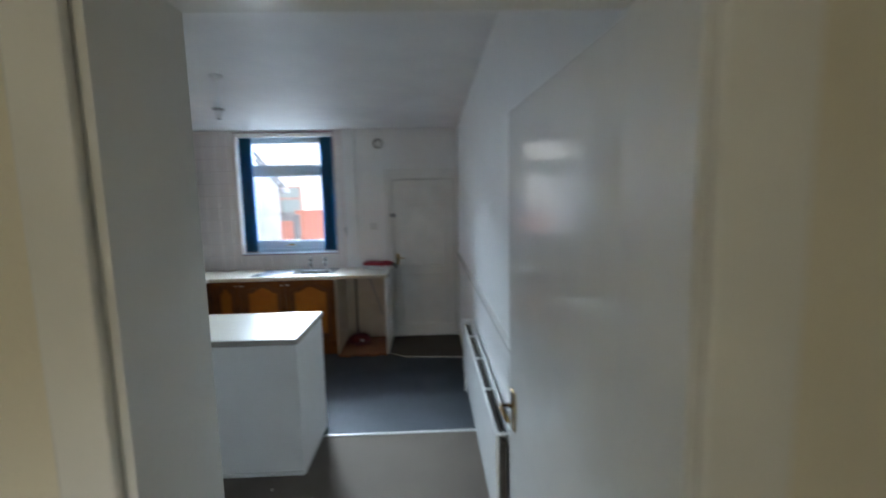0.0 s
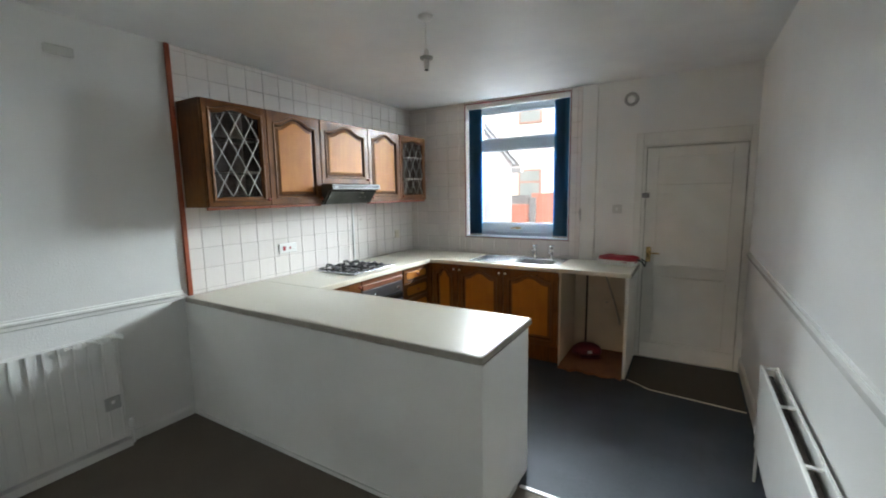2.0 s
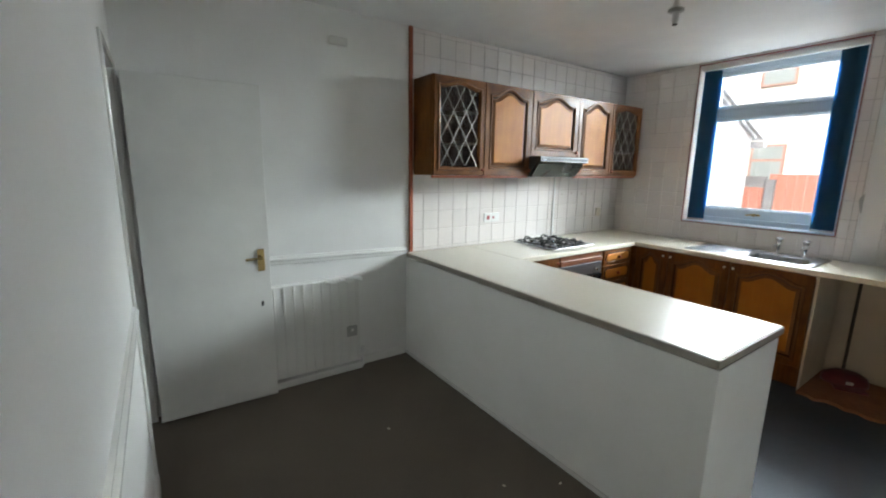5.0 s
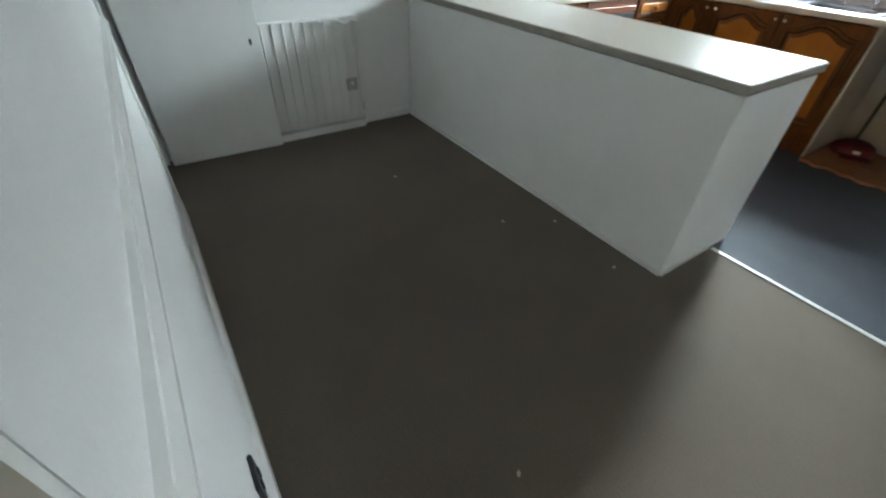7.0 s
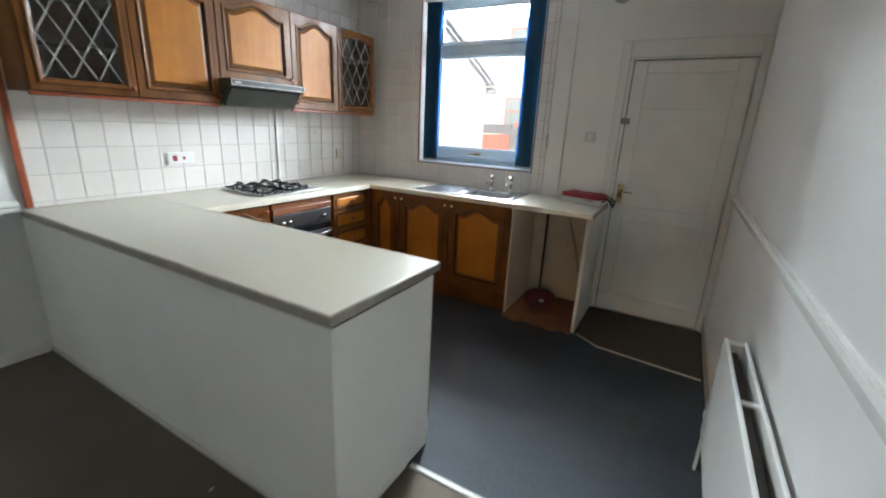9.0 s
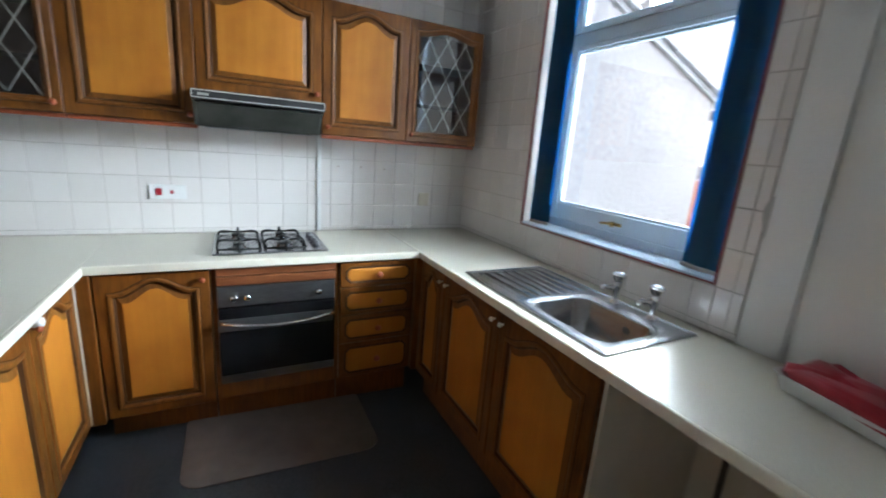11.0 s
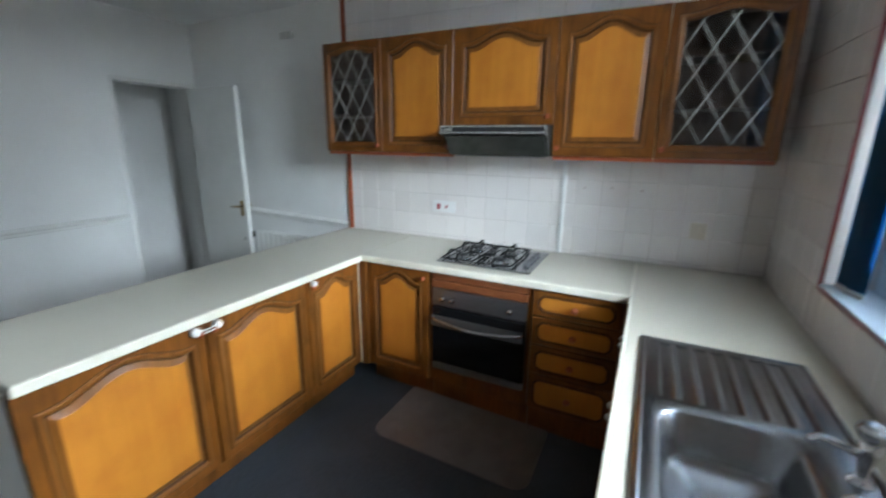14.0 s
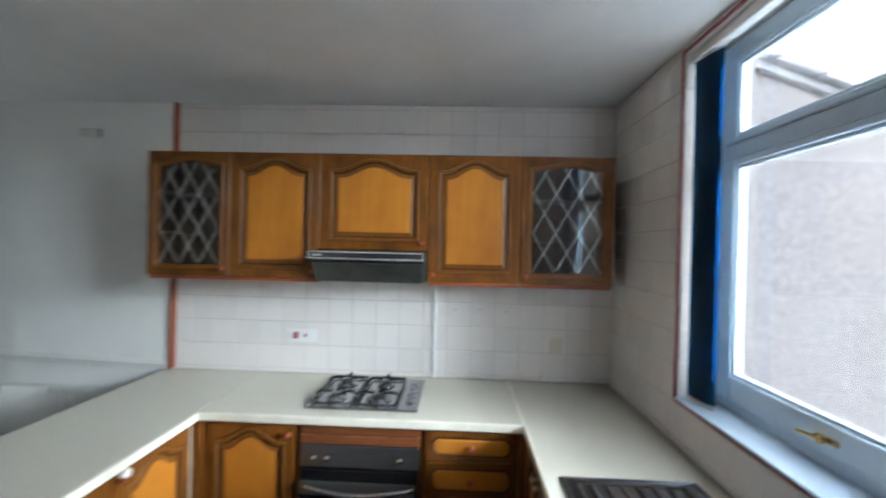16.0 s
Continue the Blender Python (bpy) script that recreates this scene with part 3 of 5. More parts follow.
# corner posts
for name, x0, x1, y0, y1 in (("corner_post", 0.62, 0.70, -2.345, -2.284), ("corner_post", 0.62, 0.71, -0.686, -0.635)):
    post = thing(name, pose((x0 + x1) / 2, (y0 + y1) / 2, 0), "dark oak corner post between base units", "corner post", "corner posts")
    part("post", box(-(x1 - x0) / 2, (x1 - x0) / 2, -(y1 - y0) / 2, (y1 - y0) / 2, BASE0 - 0.01, BASE1, 0.004, 1), DARK_OAK, post)
    if y0 < -2:
        part("edge_strip", box(0.0405, 0.0435, -0.0295, -0.0215, BASE0, BASE1 - 0.004), EDGE, post, "pale edging strip")

# oven housing and built-in oven
OY, OW = -1.483, 0.645
housing = thing("oven_housing", pose(BX, OY, 0, 0, 0, 90), "dark oak oven housing with red-brown rails", "cabinet", g)
for x in (-OW / 2, OW / 2 - 0.02):
    part("side", box(x, x + 0.02, -0.002, BX - 0.02, BASE0, BASE1), DARK_OAK, housing)
part("rail", box(-OW / 2 + 0.02, OW / 2 - 0.02, -0.016, 0.02, 0.822, 0.866, 0.004, 1), RAIL_WOOD, housing, "red-brown top rail")
part("rail", box(-OW / 2 + 0.02, OW / 2 - 0.02, -0.024, 0.02, 0.770, 0.818, 0.006, 2), RAIL_WOOD, housing, "red-brown moulded rail")
part("plinth", box(-OW / 2, OW / 2, 0.05, 0.066, -0.08, BASE0 - 0.001), DARK_OAK, housing, "dark kick board")
part("bottom_rail", box(-OW / 2 + 0.02, OW / 2 - 0.02, -0.006, 0.02, BASE0, 0.206, 0.003, 1), DARK_OAK, housing)
oven = thing("built_in_oven", pose(BX, OY, 0, 0, 0, 90), "built-in electric oven with black glass door", "oven")
OH = OW / 2 - 0.024
part("body", box(-OH, OH, 0.0, 0.55, 0.21, 0.765), BLACK, oven)
fascia = part("control_panel", box(-OH, OH, -0.022, -0.001, 0.655, 0.764, 0.003, 1), GREY_METAL, oven, "grey metal control panel")
for x in (-0.225, -0.160, 0.205):
    bm = lathe(bmesh.new(), [(0.019, 0), (0.018, 0.016), (0.014, 0.022), (0.002, 0.0225)], 18, pose(x, -0.0225, 0.702, 90, 0, 0))
    part("knob", bm, CHROME, fascia, "silver control knob", True)
odoor = part("oven_door", box(-OH, OH, -0.030, -0.001, 0.262, 0.648, 0.004, 1), BLACK_GLASS, oven, "black glass oven door")
part("grip_strip", box(-OH - 0.004, OH - 0.012, -0.0345, -0.0305, 0.521, 0.588, 0.0015, 1), GREY_METAL, odoor, "dark grey metal grip strip")
pts = [(-0.29 + 0.58 * i / 16, -0.042 - 0.034 * math.sin(math.pi * i / 16) ** 0.6, 0.574 - 0.024 * math.sin(math.pi * i / 16)) for i in range(17)]
part("handle", tube(bmesh.new(), pts, 0.012, 10), CHROME, odoor, "bowed chrome handle", True)
part("lower_trim", box(-OH, OH, -0.022, -0.001, 0.212, 0.257, 0.003, 1), GREY_METAL, oven, "grey metal lower trim")

# peninsula: units face the kitchen, a white board closes the dining side
PY = -2.362
for x0, x1, k in ((1.797, 2.439, 1), (1.178, 1.794, -1), (0.703, 1.175, -1)):
    base_unit(pose((x0 + x1) / 2, PY, 0, 0, 0, 180), x1 - x0, 0.56, "dark oak base cabinet with an arched honey panel door", "peninsula base units", k)
def child_lock(x, both):
    """Round white pads on two doors, held together by a doubled cord."""
    lock = thing("child_lock", pose(x, PY + 0.030, 0.822), "white plastic child lock with round pads on the doors", "child lock", "child locks")
    pads = (-0.052, 0.052) if both else (-0.045,)
    for px in pads:
        pad = lathe(bmesh.new(), [(0.012, -0.010), (0.019, -0.006), (0.021, 0.010), (0.018, 0.020), (0.010, 0.024), (0.002, 0.0245)], 18, pose(px, 0, 0.012, -90, 0, 0))
        part("pad", pad, WHITE_PLASTIC, lock, "", True)
    if both:
        for dz in (0.005, 0.019):
            part("cord", tube(bmesh.new(), [(-0.045, 0.013, dz), (-0.02, 0.020, dz - 0.006), (0.02, 0.020, dz - 0.006), (0.045, 0.013, dz)], 0.0028, 8), WHITE_PLASTIC, lock, "", True)


child_lock(1.796, True)
child_lock(1.177, False)
panel = thing("peninsula_panel", pose(0, 0, 0), "white painted board closing the back of the peninsula", "panel")
part("back_board", box(0.002, 2.439, -2.972, -2.954, 0.0, 0.868), BOARD, panel)
part("end_board", box(2.4395, 2.4435, -2.972, -2.364, -0.02, 0.868), BOARD, panel)
part("bead", box(0.002, 2.4455, -2.989, -2.973, 0.0, 0.026, 0.006, 2), GLOSS, panel, "white quadrant bead")
part("bead", box(2.444, 2.455, -2.972, -2.55, 0.0, 0.022, 0.004, 2), GLOSS, panel, "white quadrant bead")


# ---- worktops ----
def slab(x0, x1, y0, y1, z0=0.872, z1=0.910, bev=0.006):
    return box(x0, x1, y0, y1, z0, z1, bev, 3)


def worktop(label, x0, x1, y0, y1, strips):
    top = thing("worktop", pose(0, 0, 0), label, "worktop", "worktops")
    part("top", slab(x0, x1, y0, y1), WORKTOP, top)
    for s in strips:
        part("edging", box(*s[:6], 0.006, 3), s[6], top, "rounded front edge")
    return top


PEN_N, PEN_S = -2.302, -2.976
worktop("cream speckled laminate worktop on the peninsula", 0.014, 2.435, PEN_S + 0.008, PEN_N - 0.012,
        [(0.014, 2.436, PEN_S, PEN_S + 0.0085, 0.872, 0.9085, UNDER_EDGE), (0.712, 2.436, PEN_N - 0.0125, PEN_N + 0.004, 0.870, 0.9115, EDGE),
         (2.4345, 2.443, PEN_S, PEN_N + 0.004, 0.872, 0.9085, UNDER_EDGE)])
worktop("cream speckled laminate worktop round the hob", 0.014, 0.690, PEN_N - 0.0115, -0.672, [(0.6895, 0.707, PEN_N - 0.0118, -0.672, 0.870, 0.9115, EDGE)])
# the sink's worktop, cut out for the bowl
SX0, SX1, SY0, SY1 = 1.632, 2.040, -0.545, -0.238
top = thing("worktop", pose(0, 0, 0), "cream speckled laminate worktop with an inset sink", "worktop", "worktops")
bm = bmesh.new()
for b in ((0.014, 1.60, -0.656, -0.012), (2.06, 2.785, -0.656, -0.012), (1.60, 2.06, -0.656, -0.56), (1.60, 2.06, -0.17, -0.012)):
    add_box(bm, *b, 0.872, 0.910)
part("top", bm, WORKTOP, top)
part("edging", box(0.708, 2.787, -0.672, -0.6565, 0.870, 0.9115, 0.006, 3), EDGE, top, "rounded front edge")
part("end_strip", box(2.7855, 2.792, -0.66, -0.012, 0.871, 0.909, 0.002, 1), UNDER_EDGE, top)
part("joint_strip", box(0.02, 0.70, -0.6715, -0.6565, 0.9085, 0.9112, 0.001, 1), EDGE, top, "pale joint strip")

# north run
NY = -0.635
for x0, x1, k in ((0.715, 1.040, 1), (1.043, 1.575, 1), (1.578, 2.150, -1)):
    unit = base_unit(pose((x0 + x1) / 2, NY, 0), x1 - x0, -NY - 0.03, "dark oak sink base cabinet with an arched honey panel door", g, k, 0.735 if x0 > 1 else BASE1, True)
    if 1 < x0 < 1.5:
        add_knob(unit.children[-1], -(x1 - x0) / 2 + 0.034, 0.021, BASE1 - 0.051, WHITE_PLASTIC, 0.75)

# open bay beside the back door
bay = thing("appliance_bay", pose(0, 0, 0), "open cream lined bay under the worktop, empty", "appliance bay")
part("side_board", box(2.153, 2.168, NY, -0.03, FZ, 0.868), CARCASS, bay)
part("back_board", box(2.169, 2.742, -0.03, -0.016, FZ, 0.868), CARCASS, bay)
part("end_board", box(2.743, 2.770, -0.655, -0.016, FZ, 0.868, 0.002, 1), BOARD, bay, "white painted end board")
bm = bmesh.new()
edge = [(2.169 + 0.573 * i / 10, -0.70 + 0.022 * math.sin(i * 2.3) + 0.012 * math.sin(i * 5.1)) for i in range(11)]
loft(bm, [[(x, y, z) for x, y in edge + [(2.742, -0.031), (2.169, -0.031)]] for z in (FZ, FZ + 0.022)], True, True)
part("base_board", bm, TERRACOTTA, bay, "red-brown base board with a ragged edge")


# ---- window ----
window = structure("window_1", box(WX0, WX1, 0.0, 0.28, WZ0 - 0.03, WZ0 - 0.001), UPVC, "white framed window with a fanlight over a lower casement", "window")
window_frame = bmesh.new()
FY0, FY1 = 0.15, 0.21
for b in ((WX0, WX0 + 0.07, WZ0, WZ1 - 0.001), (WX1 - 0.07, WX1, WZ0, WZ1 - 0.001), (WX0 + 0.07, WX1 - 0.07, WZ0, WZ0 + 0.06), (WX0 + 0.07, WX1 - 0.07, 2.601, WZ1 - 0.001), (WX0 + 0.07, WX1 - 0.07, 2.175, 2.245)):
    add_box(window_frame, b[0], b[1], FY0, FY1, b[2], b[3], 0.006, 1)
part("window_frame", window_frame, UPVC, window)


def casement(name, x0, x1, z0, z1, side, foot, head, y0, y1):
    """A sash with its pane and glazing bead."""
    bm = bmesh.new()
    add_box(bm, x0, x0 + side, y0, y1, z0, z1, 0.004, 1)
    add_box(bm, x1 - side, x1, y0, y1, z0, z1, 0.004, 1)
    add_box(bm, x0 + side, x1 - side, y0, y1, z0, z0 + foot, 0.004, 1)
    add_box(bm, x0 + side, x1 - side, y0, y1, z1 - head, z1, 0.004, 1)
    sash = part(name, bm, UPVC, window)
    a, b, c, d = x0 + side, x1 - side, z0 + foot, z1 - head
    pane = part("pane", box(a, b, 0.166, 0.170, c, d), GLASS, sash)
    pane.visible_shadow = False
    bm = bmesh.new()
    for p in ((a, a + 0.014, c, d), (b - 0.014, b, c, d), (a + 0.014, b - 0.014, c, c + 0.014), (a + 0.014, b - 0.014, d - 0.014, d)):
        add_box(bm, p[0], p[1], 0.146, 0.165, p[2], p[3], 0.003, 1)
    part("glazing_bead", bm, UPVC, sash)
    return sash


casement("casement", WX0 + 0.071, WX1 - 0.071, WZ0 + 0.061, 2.174, 0.078, 0.095, 0.028, 0.134, 0.19)
casement("fanlight", WX0 + 0.071, WX1 - 0.071, 2.246, 2.600, 0.078, 0.024, 0.022, 0.140, 0.19)
bm = box(1.40, 1.48, 0.121, 0.133, WZ0 + 0.098, WZ0 + 0.116, 0.003, 1)
add_box(bm, 1.425, 1.445, 0.098, 0.121, WZ0 + 0.094, WZ0 + 0.122, 0.004, 1)
add_cyl(bm, (1.435, 0.104, WZ0 + 0.11), (1.365, 0.096, WZ0 + 0.104), 0.008, 0.006, 10)
part("handle", bm, BRASS, window, "brass window latch")
part("sill", box(WX0 + 0.001, WX1 - 0.001, -0.012, 0.149, WZ0 + 0.0005, WZ0 + 0.012, 0.003, 1), UPVC, window, "white window sill")
bm = bmesh.new()
for b in ((WX0 - 0.006, WX0, WZ0 - 0.006, WZ1), (WX1, WX1 + 0.006, WZ0 - 0.006, WZ1), (WX0, WX1, WZ0 - 0.006, WZ0 - 0.0005), (WX0 - 0.006, WX1 + 0.006, WZ1, WZ1 + 0.008)):
    add_box(bm, b[0], b[1], -0.013, 0.0, b[2], b[3])
part("edge_trim", bm, CRIMSON, window, "thin red tile edging")
for s, x in ((1, WX0), (-1, WX1)):
    zs = [WZ0 + 0.013 + (WZ1 - WZ0 - 0.02) * i / 10 for i in range(11)]
    for a, b in zip(zs, zs[1:]):
        part("reveal_tile", box(min(x, x + s * 0.006), max(x, x + s * 0.006), 0.002, 0.149, a + 0.0015, b - 0.0015, 0.001, 1), TILE, window)

for x0, x1 in ((WX0 + 0.0005, WX0 + 0.006), (WX1 - 0.006, WX1 - 0.0005)):
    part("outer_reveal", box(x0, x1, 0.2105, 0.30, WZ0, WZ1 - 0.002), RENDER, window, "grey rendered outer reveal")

# vertical blinds drawn to both sides
def blind(label, x0, x1, inner):
    """Slats stacked nearly flat against the frame."""
    b = thing("vertical_blind", pose((x0 + x1) / 2, 0.042, 0), label, "blind", "window blinds")
    n = 6
    half = (x1 - x0) / 2
    for i in range(n):
        x = inner * (-half + 0.044 + (2 * half - 0.088) * i / (n - 1))
        a = inner * (5 + 1.6 * i)
        c, s = math.cos(radians(a)) * 0.044, math.sin(radians(a)) * 0.044
        pts = [(x - c, -s), (x - c * 0.3, -s * 0.4 + 0.005), (x + c * 0.3, s * 0.3 + 0.005), (x + c, s)]
        bm = bmesh.new()
        outline = pts + [(u + 0.0012, v - 0.0008) for u, v in pts[::-1]]
        y = -0.012 + 0.004 * i
        loft(bm, [[(u, v + y, z) for u, v in outline] for z in (WZ0 + 0.035, WZ1 - 0.055)], True, True)
        slat = part("slat", bm, BLIND, b)
        part("weight", box(x - max(c, 0.012) * 0.95, x + max(c, 0.012) * 0.95, y - 0.006, y + 0.006, WZ0 + 0.018, WZ0 + 0.034, 0.002, 1), GREY_PLASTIC, slat, "grey bottom weight")
    return b


blind("navy fabric vertical blind drawn to one side", WX0 + 0.036, WX0 + 0.186, 1)
blind("navy fabric vertical blind drawn to one side", WX1 - 0.188, WX1 - 0.020, -1)
rail = thing("blind_head_rail", pose(1.445, 0.042, WZ1 - 0.032), "white blind head rail across the window top", "head rail")
part("rail", box(-0.618, 0.618, -0.022, 0.022, -0.018, 0.030, 0.004, 1), WHITE_PLASTIC, rail)

# ---- back door ----
door_1 = structure("door_1", box(DX0 + 0.034, DX1 - 0.014, 0.02, 0.06, FZ + 0.004, DZ - 0.022), GLOSS, "closed white gloss painted panelled back door", "door")
bm = bmesh.new()
def proud(bm, x0, x1, z0, z1):
    add_box(bm, x0, x1, 0.006, 0.0195, z0, z1, 0.004, 1)
a, b = DX0 + 0.034, DX1 - 0.014
for r in ((a, a + 0.1, FZ + 0.012, DZ - 0.022), (b - 0.1, b, FZ + 0.012, DZ - 0.022), (a + 0.1, b - 0.1, FZ + 0.012, 0.12), (a + 0.1, b - 0.1, 0.78, 0.90), (a + 0.1, b - 0.1, 1.60, 1.69), (a + 0.1, b - 0.1, DZ - 0.11, DZ - 0.022)):
    proud(bm, *r)
part("stile_and_rail", bm, GLOSS, door_1)
part("kick_rail", box(a + 0.002, b - 0.002, -0.012, 0.0055, FZ + 0.02, 0.10, 0.004, 1), GLOSS, door_1, "white weather board")
def lever(parent, x, y, z, s, along, material=BRASS, out=-1):
    """A lever handle on a plate; out: the side of y towards which it stands off."""
    bm = box(x - 0.022, x + 0.022, min(y, y + out * 0.008), max(y, y + out * 0.008), z - 0.075, z + 0.075, 0.003, 1)
    ob = part("door_handle", bm, material, parent, "brass lever handle on a plate")
    bm = tube(bmesh.new(), [(x, y + out * 0.006, z + 0.02), (x, y + out * 0.045, z + 0.02), (x + s * 0.02, y + out * 0.052, z + 0.02), (x + s * along, y + out * 0.050, z + 0.018)], 0.008, 10)
    part("lever", bm, material, ob, "", True)
    return ob
lever(door_1, 2.865, 0.0055, 1.0, 1, 0.10)
bm = box(2.775, 2.85, -0.014, 0.005, 1.565, 1.610, 0.004, 1)
add_cyl(bm, (2.812, -0.014, 1.588), (2.812, -0.03, 1.588), 0.013, 0.012, 14)
part("night_latch", bm, GREY_METAL, door_1, "grey metal night latch")
bm = bmesh.new()
for r in ((DX0 - 0.068, DX0 - 0.001, FZ, DZ + 0.125), (DX1 + 0.001, W - 0.002, FZ, DZ + 0.125), (DX0 - 0.001, DX1 + 0.001, DZ + 0.001, DZ + 0.125)):
    add_box(bm, r[0], r[1], -0.018, -0.001, r[2], r[3], 0.004, 1)
for r in ((DX0, DX0 + 0.028, FZ, DZ - 0.011), (DX1 - 0.004, DX1, FZ, DZ - 0.011), (DX0, DX1, DZ - 0.010, DZ)):
    add_box(bm, r[0], r[1], 0.0, 0.08, r[2], r[3])
for r in ((DX0, DX0 + 0.06, FZ, DZ), (DX1 - 0.04, DX1, FZ, DZ), (DX0 + 0.06, DX1 - 0.04, DZ - 0.05, DZ), (DX0 + 0.06, DX1 - 0.04, FZ, FZ + 0.03)):   # stops behind the leaf, added out of sight to keep daylight out of the gaps
    add_box(bm, r[0], r[1], 0.0605, 0.13, r[2], r[3])
structure("trim_back_door", bm, GLOSS, "white painted back door frame and architrave", "trim")
mat_ob = thing("door_mat", pose(0, 0, 0), "dark brown coir mat by the back door", "mat")
bm = bmesh.new()
loft(bm, [[(2.782, -0.02, z), (3.655, -0.02, z), (3.655, -0.845, z), (2.98, -0.775, z), (2.80, -0.70, z)] for z in (FZ + 0.001, FZ + 0.009)], True, True)
part("mat_surface", bm, MAT, mat_ob)
bm = bmesh.new()
for p, q in (((2.795, -0.665), (2.975, -0.78)), ((2.975, -0.78), (3.655, -0.85))):
    tube(bm, [(p[0], p[1], FZ + 0.008), (q[0], q[1], FZ + 0.008)], 0.0055, 6)
part("edging", bm, CARCASS, mat_ob, "pale edging strip")

# pipe boxing, vents and sockets on the window wall
box_ob = structure("pipe_boxing", box(2.205, 2.345, -0.022, -0.001, 0.912, H - 0.003, 0.004, 1), WALL, "white painted pipe boxing from worktop to ceiling", "boxing")
vent = thing("round_vent", pose(2.655, 0, 2.52), "round grey extractor vent with a white centre", "vent")
part("ring", lathe(bmesh.new(), [(0.066, 0), (0.066, 0.014), (0.056, 0.020), (0.045, 0.012), (0.043, 0.004)], 28, pose(0, 0, 0, 90, 0, 0)), GREY_PLASTIC, vent, "", True)
part("cap", lathe(bmesh.new(), [(0.040, 0.001), (0.040, 0.010), (0.026, 0.015), (0.002, 0.016)], 24, pose(0, 0, 0, 90, 0, 0)), WHITE_PLASTIC, vent, "white centre cap", True)


def plate(name, m, label, w=0.086, h=0.086, kind="socket", material=WHITE_PLASTIC, bits=()):
    ob = thing(name, m, label, kind)
    p = part("face_plate", box(-w / 2, w / 2, -0.012, -0.001, -h / 2, h / 2, 0.004, 2), material, ob)
    for x, z, bw, bh, mt in bits:
        part("rocker", box(x - bw / 2, x + bw / 2, -0.016, -0.012, z - bh / 2, z + bh / 2, 0.001, 1), mt, p)
    return ob


plate("light_switch", pose(2.558, 0, 1.45), "dull grey-white plastic light switch on the window wall", kind="switch", material=PALE_GREY, bits=((0, 0, 0.016, 0.03, WHITE_PLASTIC),))
plate("cooker_socket", pose(0.0105, -2.035, 1.165, 0, 0, 90), "white cooker socket with a red switch on the tiles", 0.19, 0.086, bits=((-0.045, 0, 0.03, 0.04, RED_PLASTIC), (0.02, 0, 0.018, 0.022, RED_PLASTIC), (0.05, -0.008, 0.03, 0.012, WHITE_PLASTIC)))
plate("socket", pose(0.0105, -0.36, 1.145, 0, 0, 90), "yellowed plastic socket on the tiles", 0.086, 0.1, material=CARCASS, bits=((0, 0.01, 0.02, 0.02, CARCASS),))
plate("light_switch", pose(2.78, S, 1.50, 0, 0, 180), "grey-white plastic light switch by the doorway", kind="switch", material=PALE_GREY, bits=((0, 0, 0.016, 0.03, WHITE_PLASTIC),))
plate("black_socket", pose(2.545, S, 0.345, 0, 0, 180), "black plastic socket low on the wall", material=BLACK, bits=((-0.015, 0.0, 0.012, 0.03, BLACK), (0.015, 0, 0.012, 0.03, BLACK)))
plate("bay_socket", pose(2.50, -0.03, 0.46), "dull cream plastic socket inside the bay", material=CARCASS, bits=((0, 0.015, 0.02, 0.015, GREY_PLASTIC),))
lv = thing("wall_vent", pose(0, -3.53, 2.495, 0, 0, 90), "small grey plastic box high on the wall", "wall box")
part("cover", box(-0.07, 0.07, -0.03, -0.001, -0.028, 0.028, 0.008, 2), PALE_GREY, lv)

# red-brown batten at the edge of the tiles, conduit
batten = thing("tile_batten", pose(0, -2.932, 0), "red-brown wooden batten at the edge of the tiles", "batten")
part("batten", box(0.001, 0.024, -0.016, 0.016, 0.914, H - 0.002, 0.003, 1), RED_WOOD, batten)
conduit = thing("cable_conduit", pose(0.0105, -1.155, 0), "grey-white plastic conduit down the tiles", "conduit")
part("cover", box(0.0, 0.014, -0.014, 0.014, 0.914, 1.562, 0.003, 1), WHITE_PLASTIC, conduit)

# plugged drill holes in the tiles, and a grey mark beside the window
for y, z in ((-1.023, 1.364), (-0.863, 1.368), (-0.686, 1.362)):
    plug = thing("wall_plug", pose(0.0105, y, z, 0, 90, 0), "small rusty brown wall plug in a tile", "wall plug", "wall plugs in the tiles")
    part("plug", lathe(bmesh.new(), [(0.0055, 0.0), (0.005, 0.002), (0.0025, 0.0022), (0.002, 0.0008)], 10), TERRACOTTA, plug, "", True)
mark = thing("glue_mark", pose(2.215, -0.0105, 1.395), "dull grey mark on the wall tiles", "mark")
outline = [(0.036 * math.cos(a) * (1 + 0.12 * math.sin(3 * a)), 0.085 * math.sin(a) * (1 + 0.08 * math.cos(4 * a))) for a in [k * math.pi / 12 for k in range(24)]]
part("smear", loft(bmesh.new(), [[(u, -0.0002, v) for u, v in outline], [(u * 0.94, -0.0012, v * 0.96) for u, v in outline]], False, True), GREY_PLASTIC, mark)

# ---- hob, sink, taps ----
hob = thing("gas_hob", pose(0.35, -1.50, 0.9115), "stainless steel four burner gas hob in the worktop", "hob")
part("plate", box(-0.255, 0.255, -0.298, 0.298, 0, 0.010, 0.004, 2), STEEL, hob)
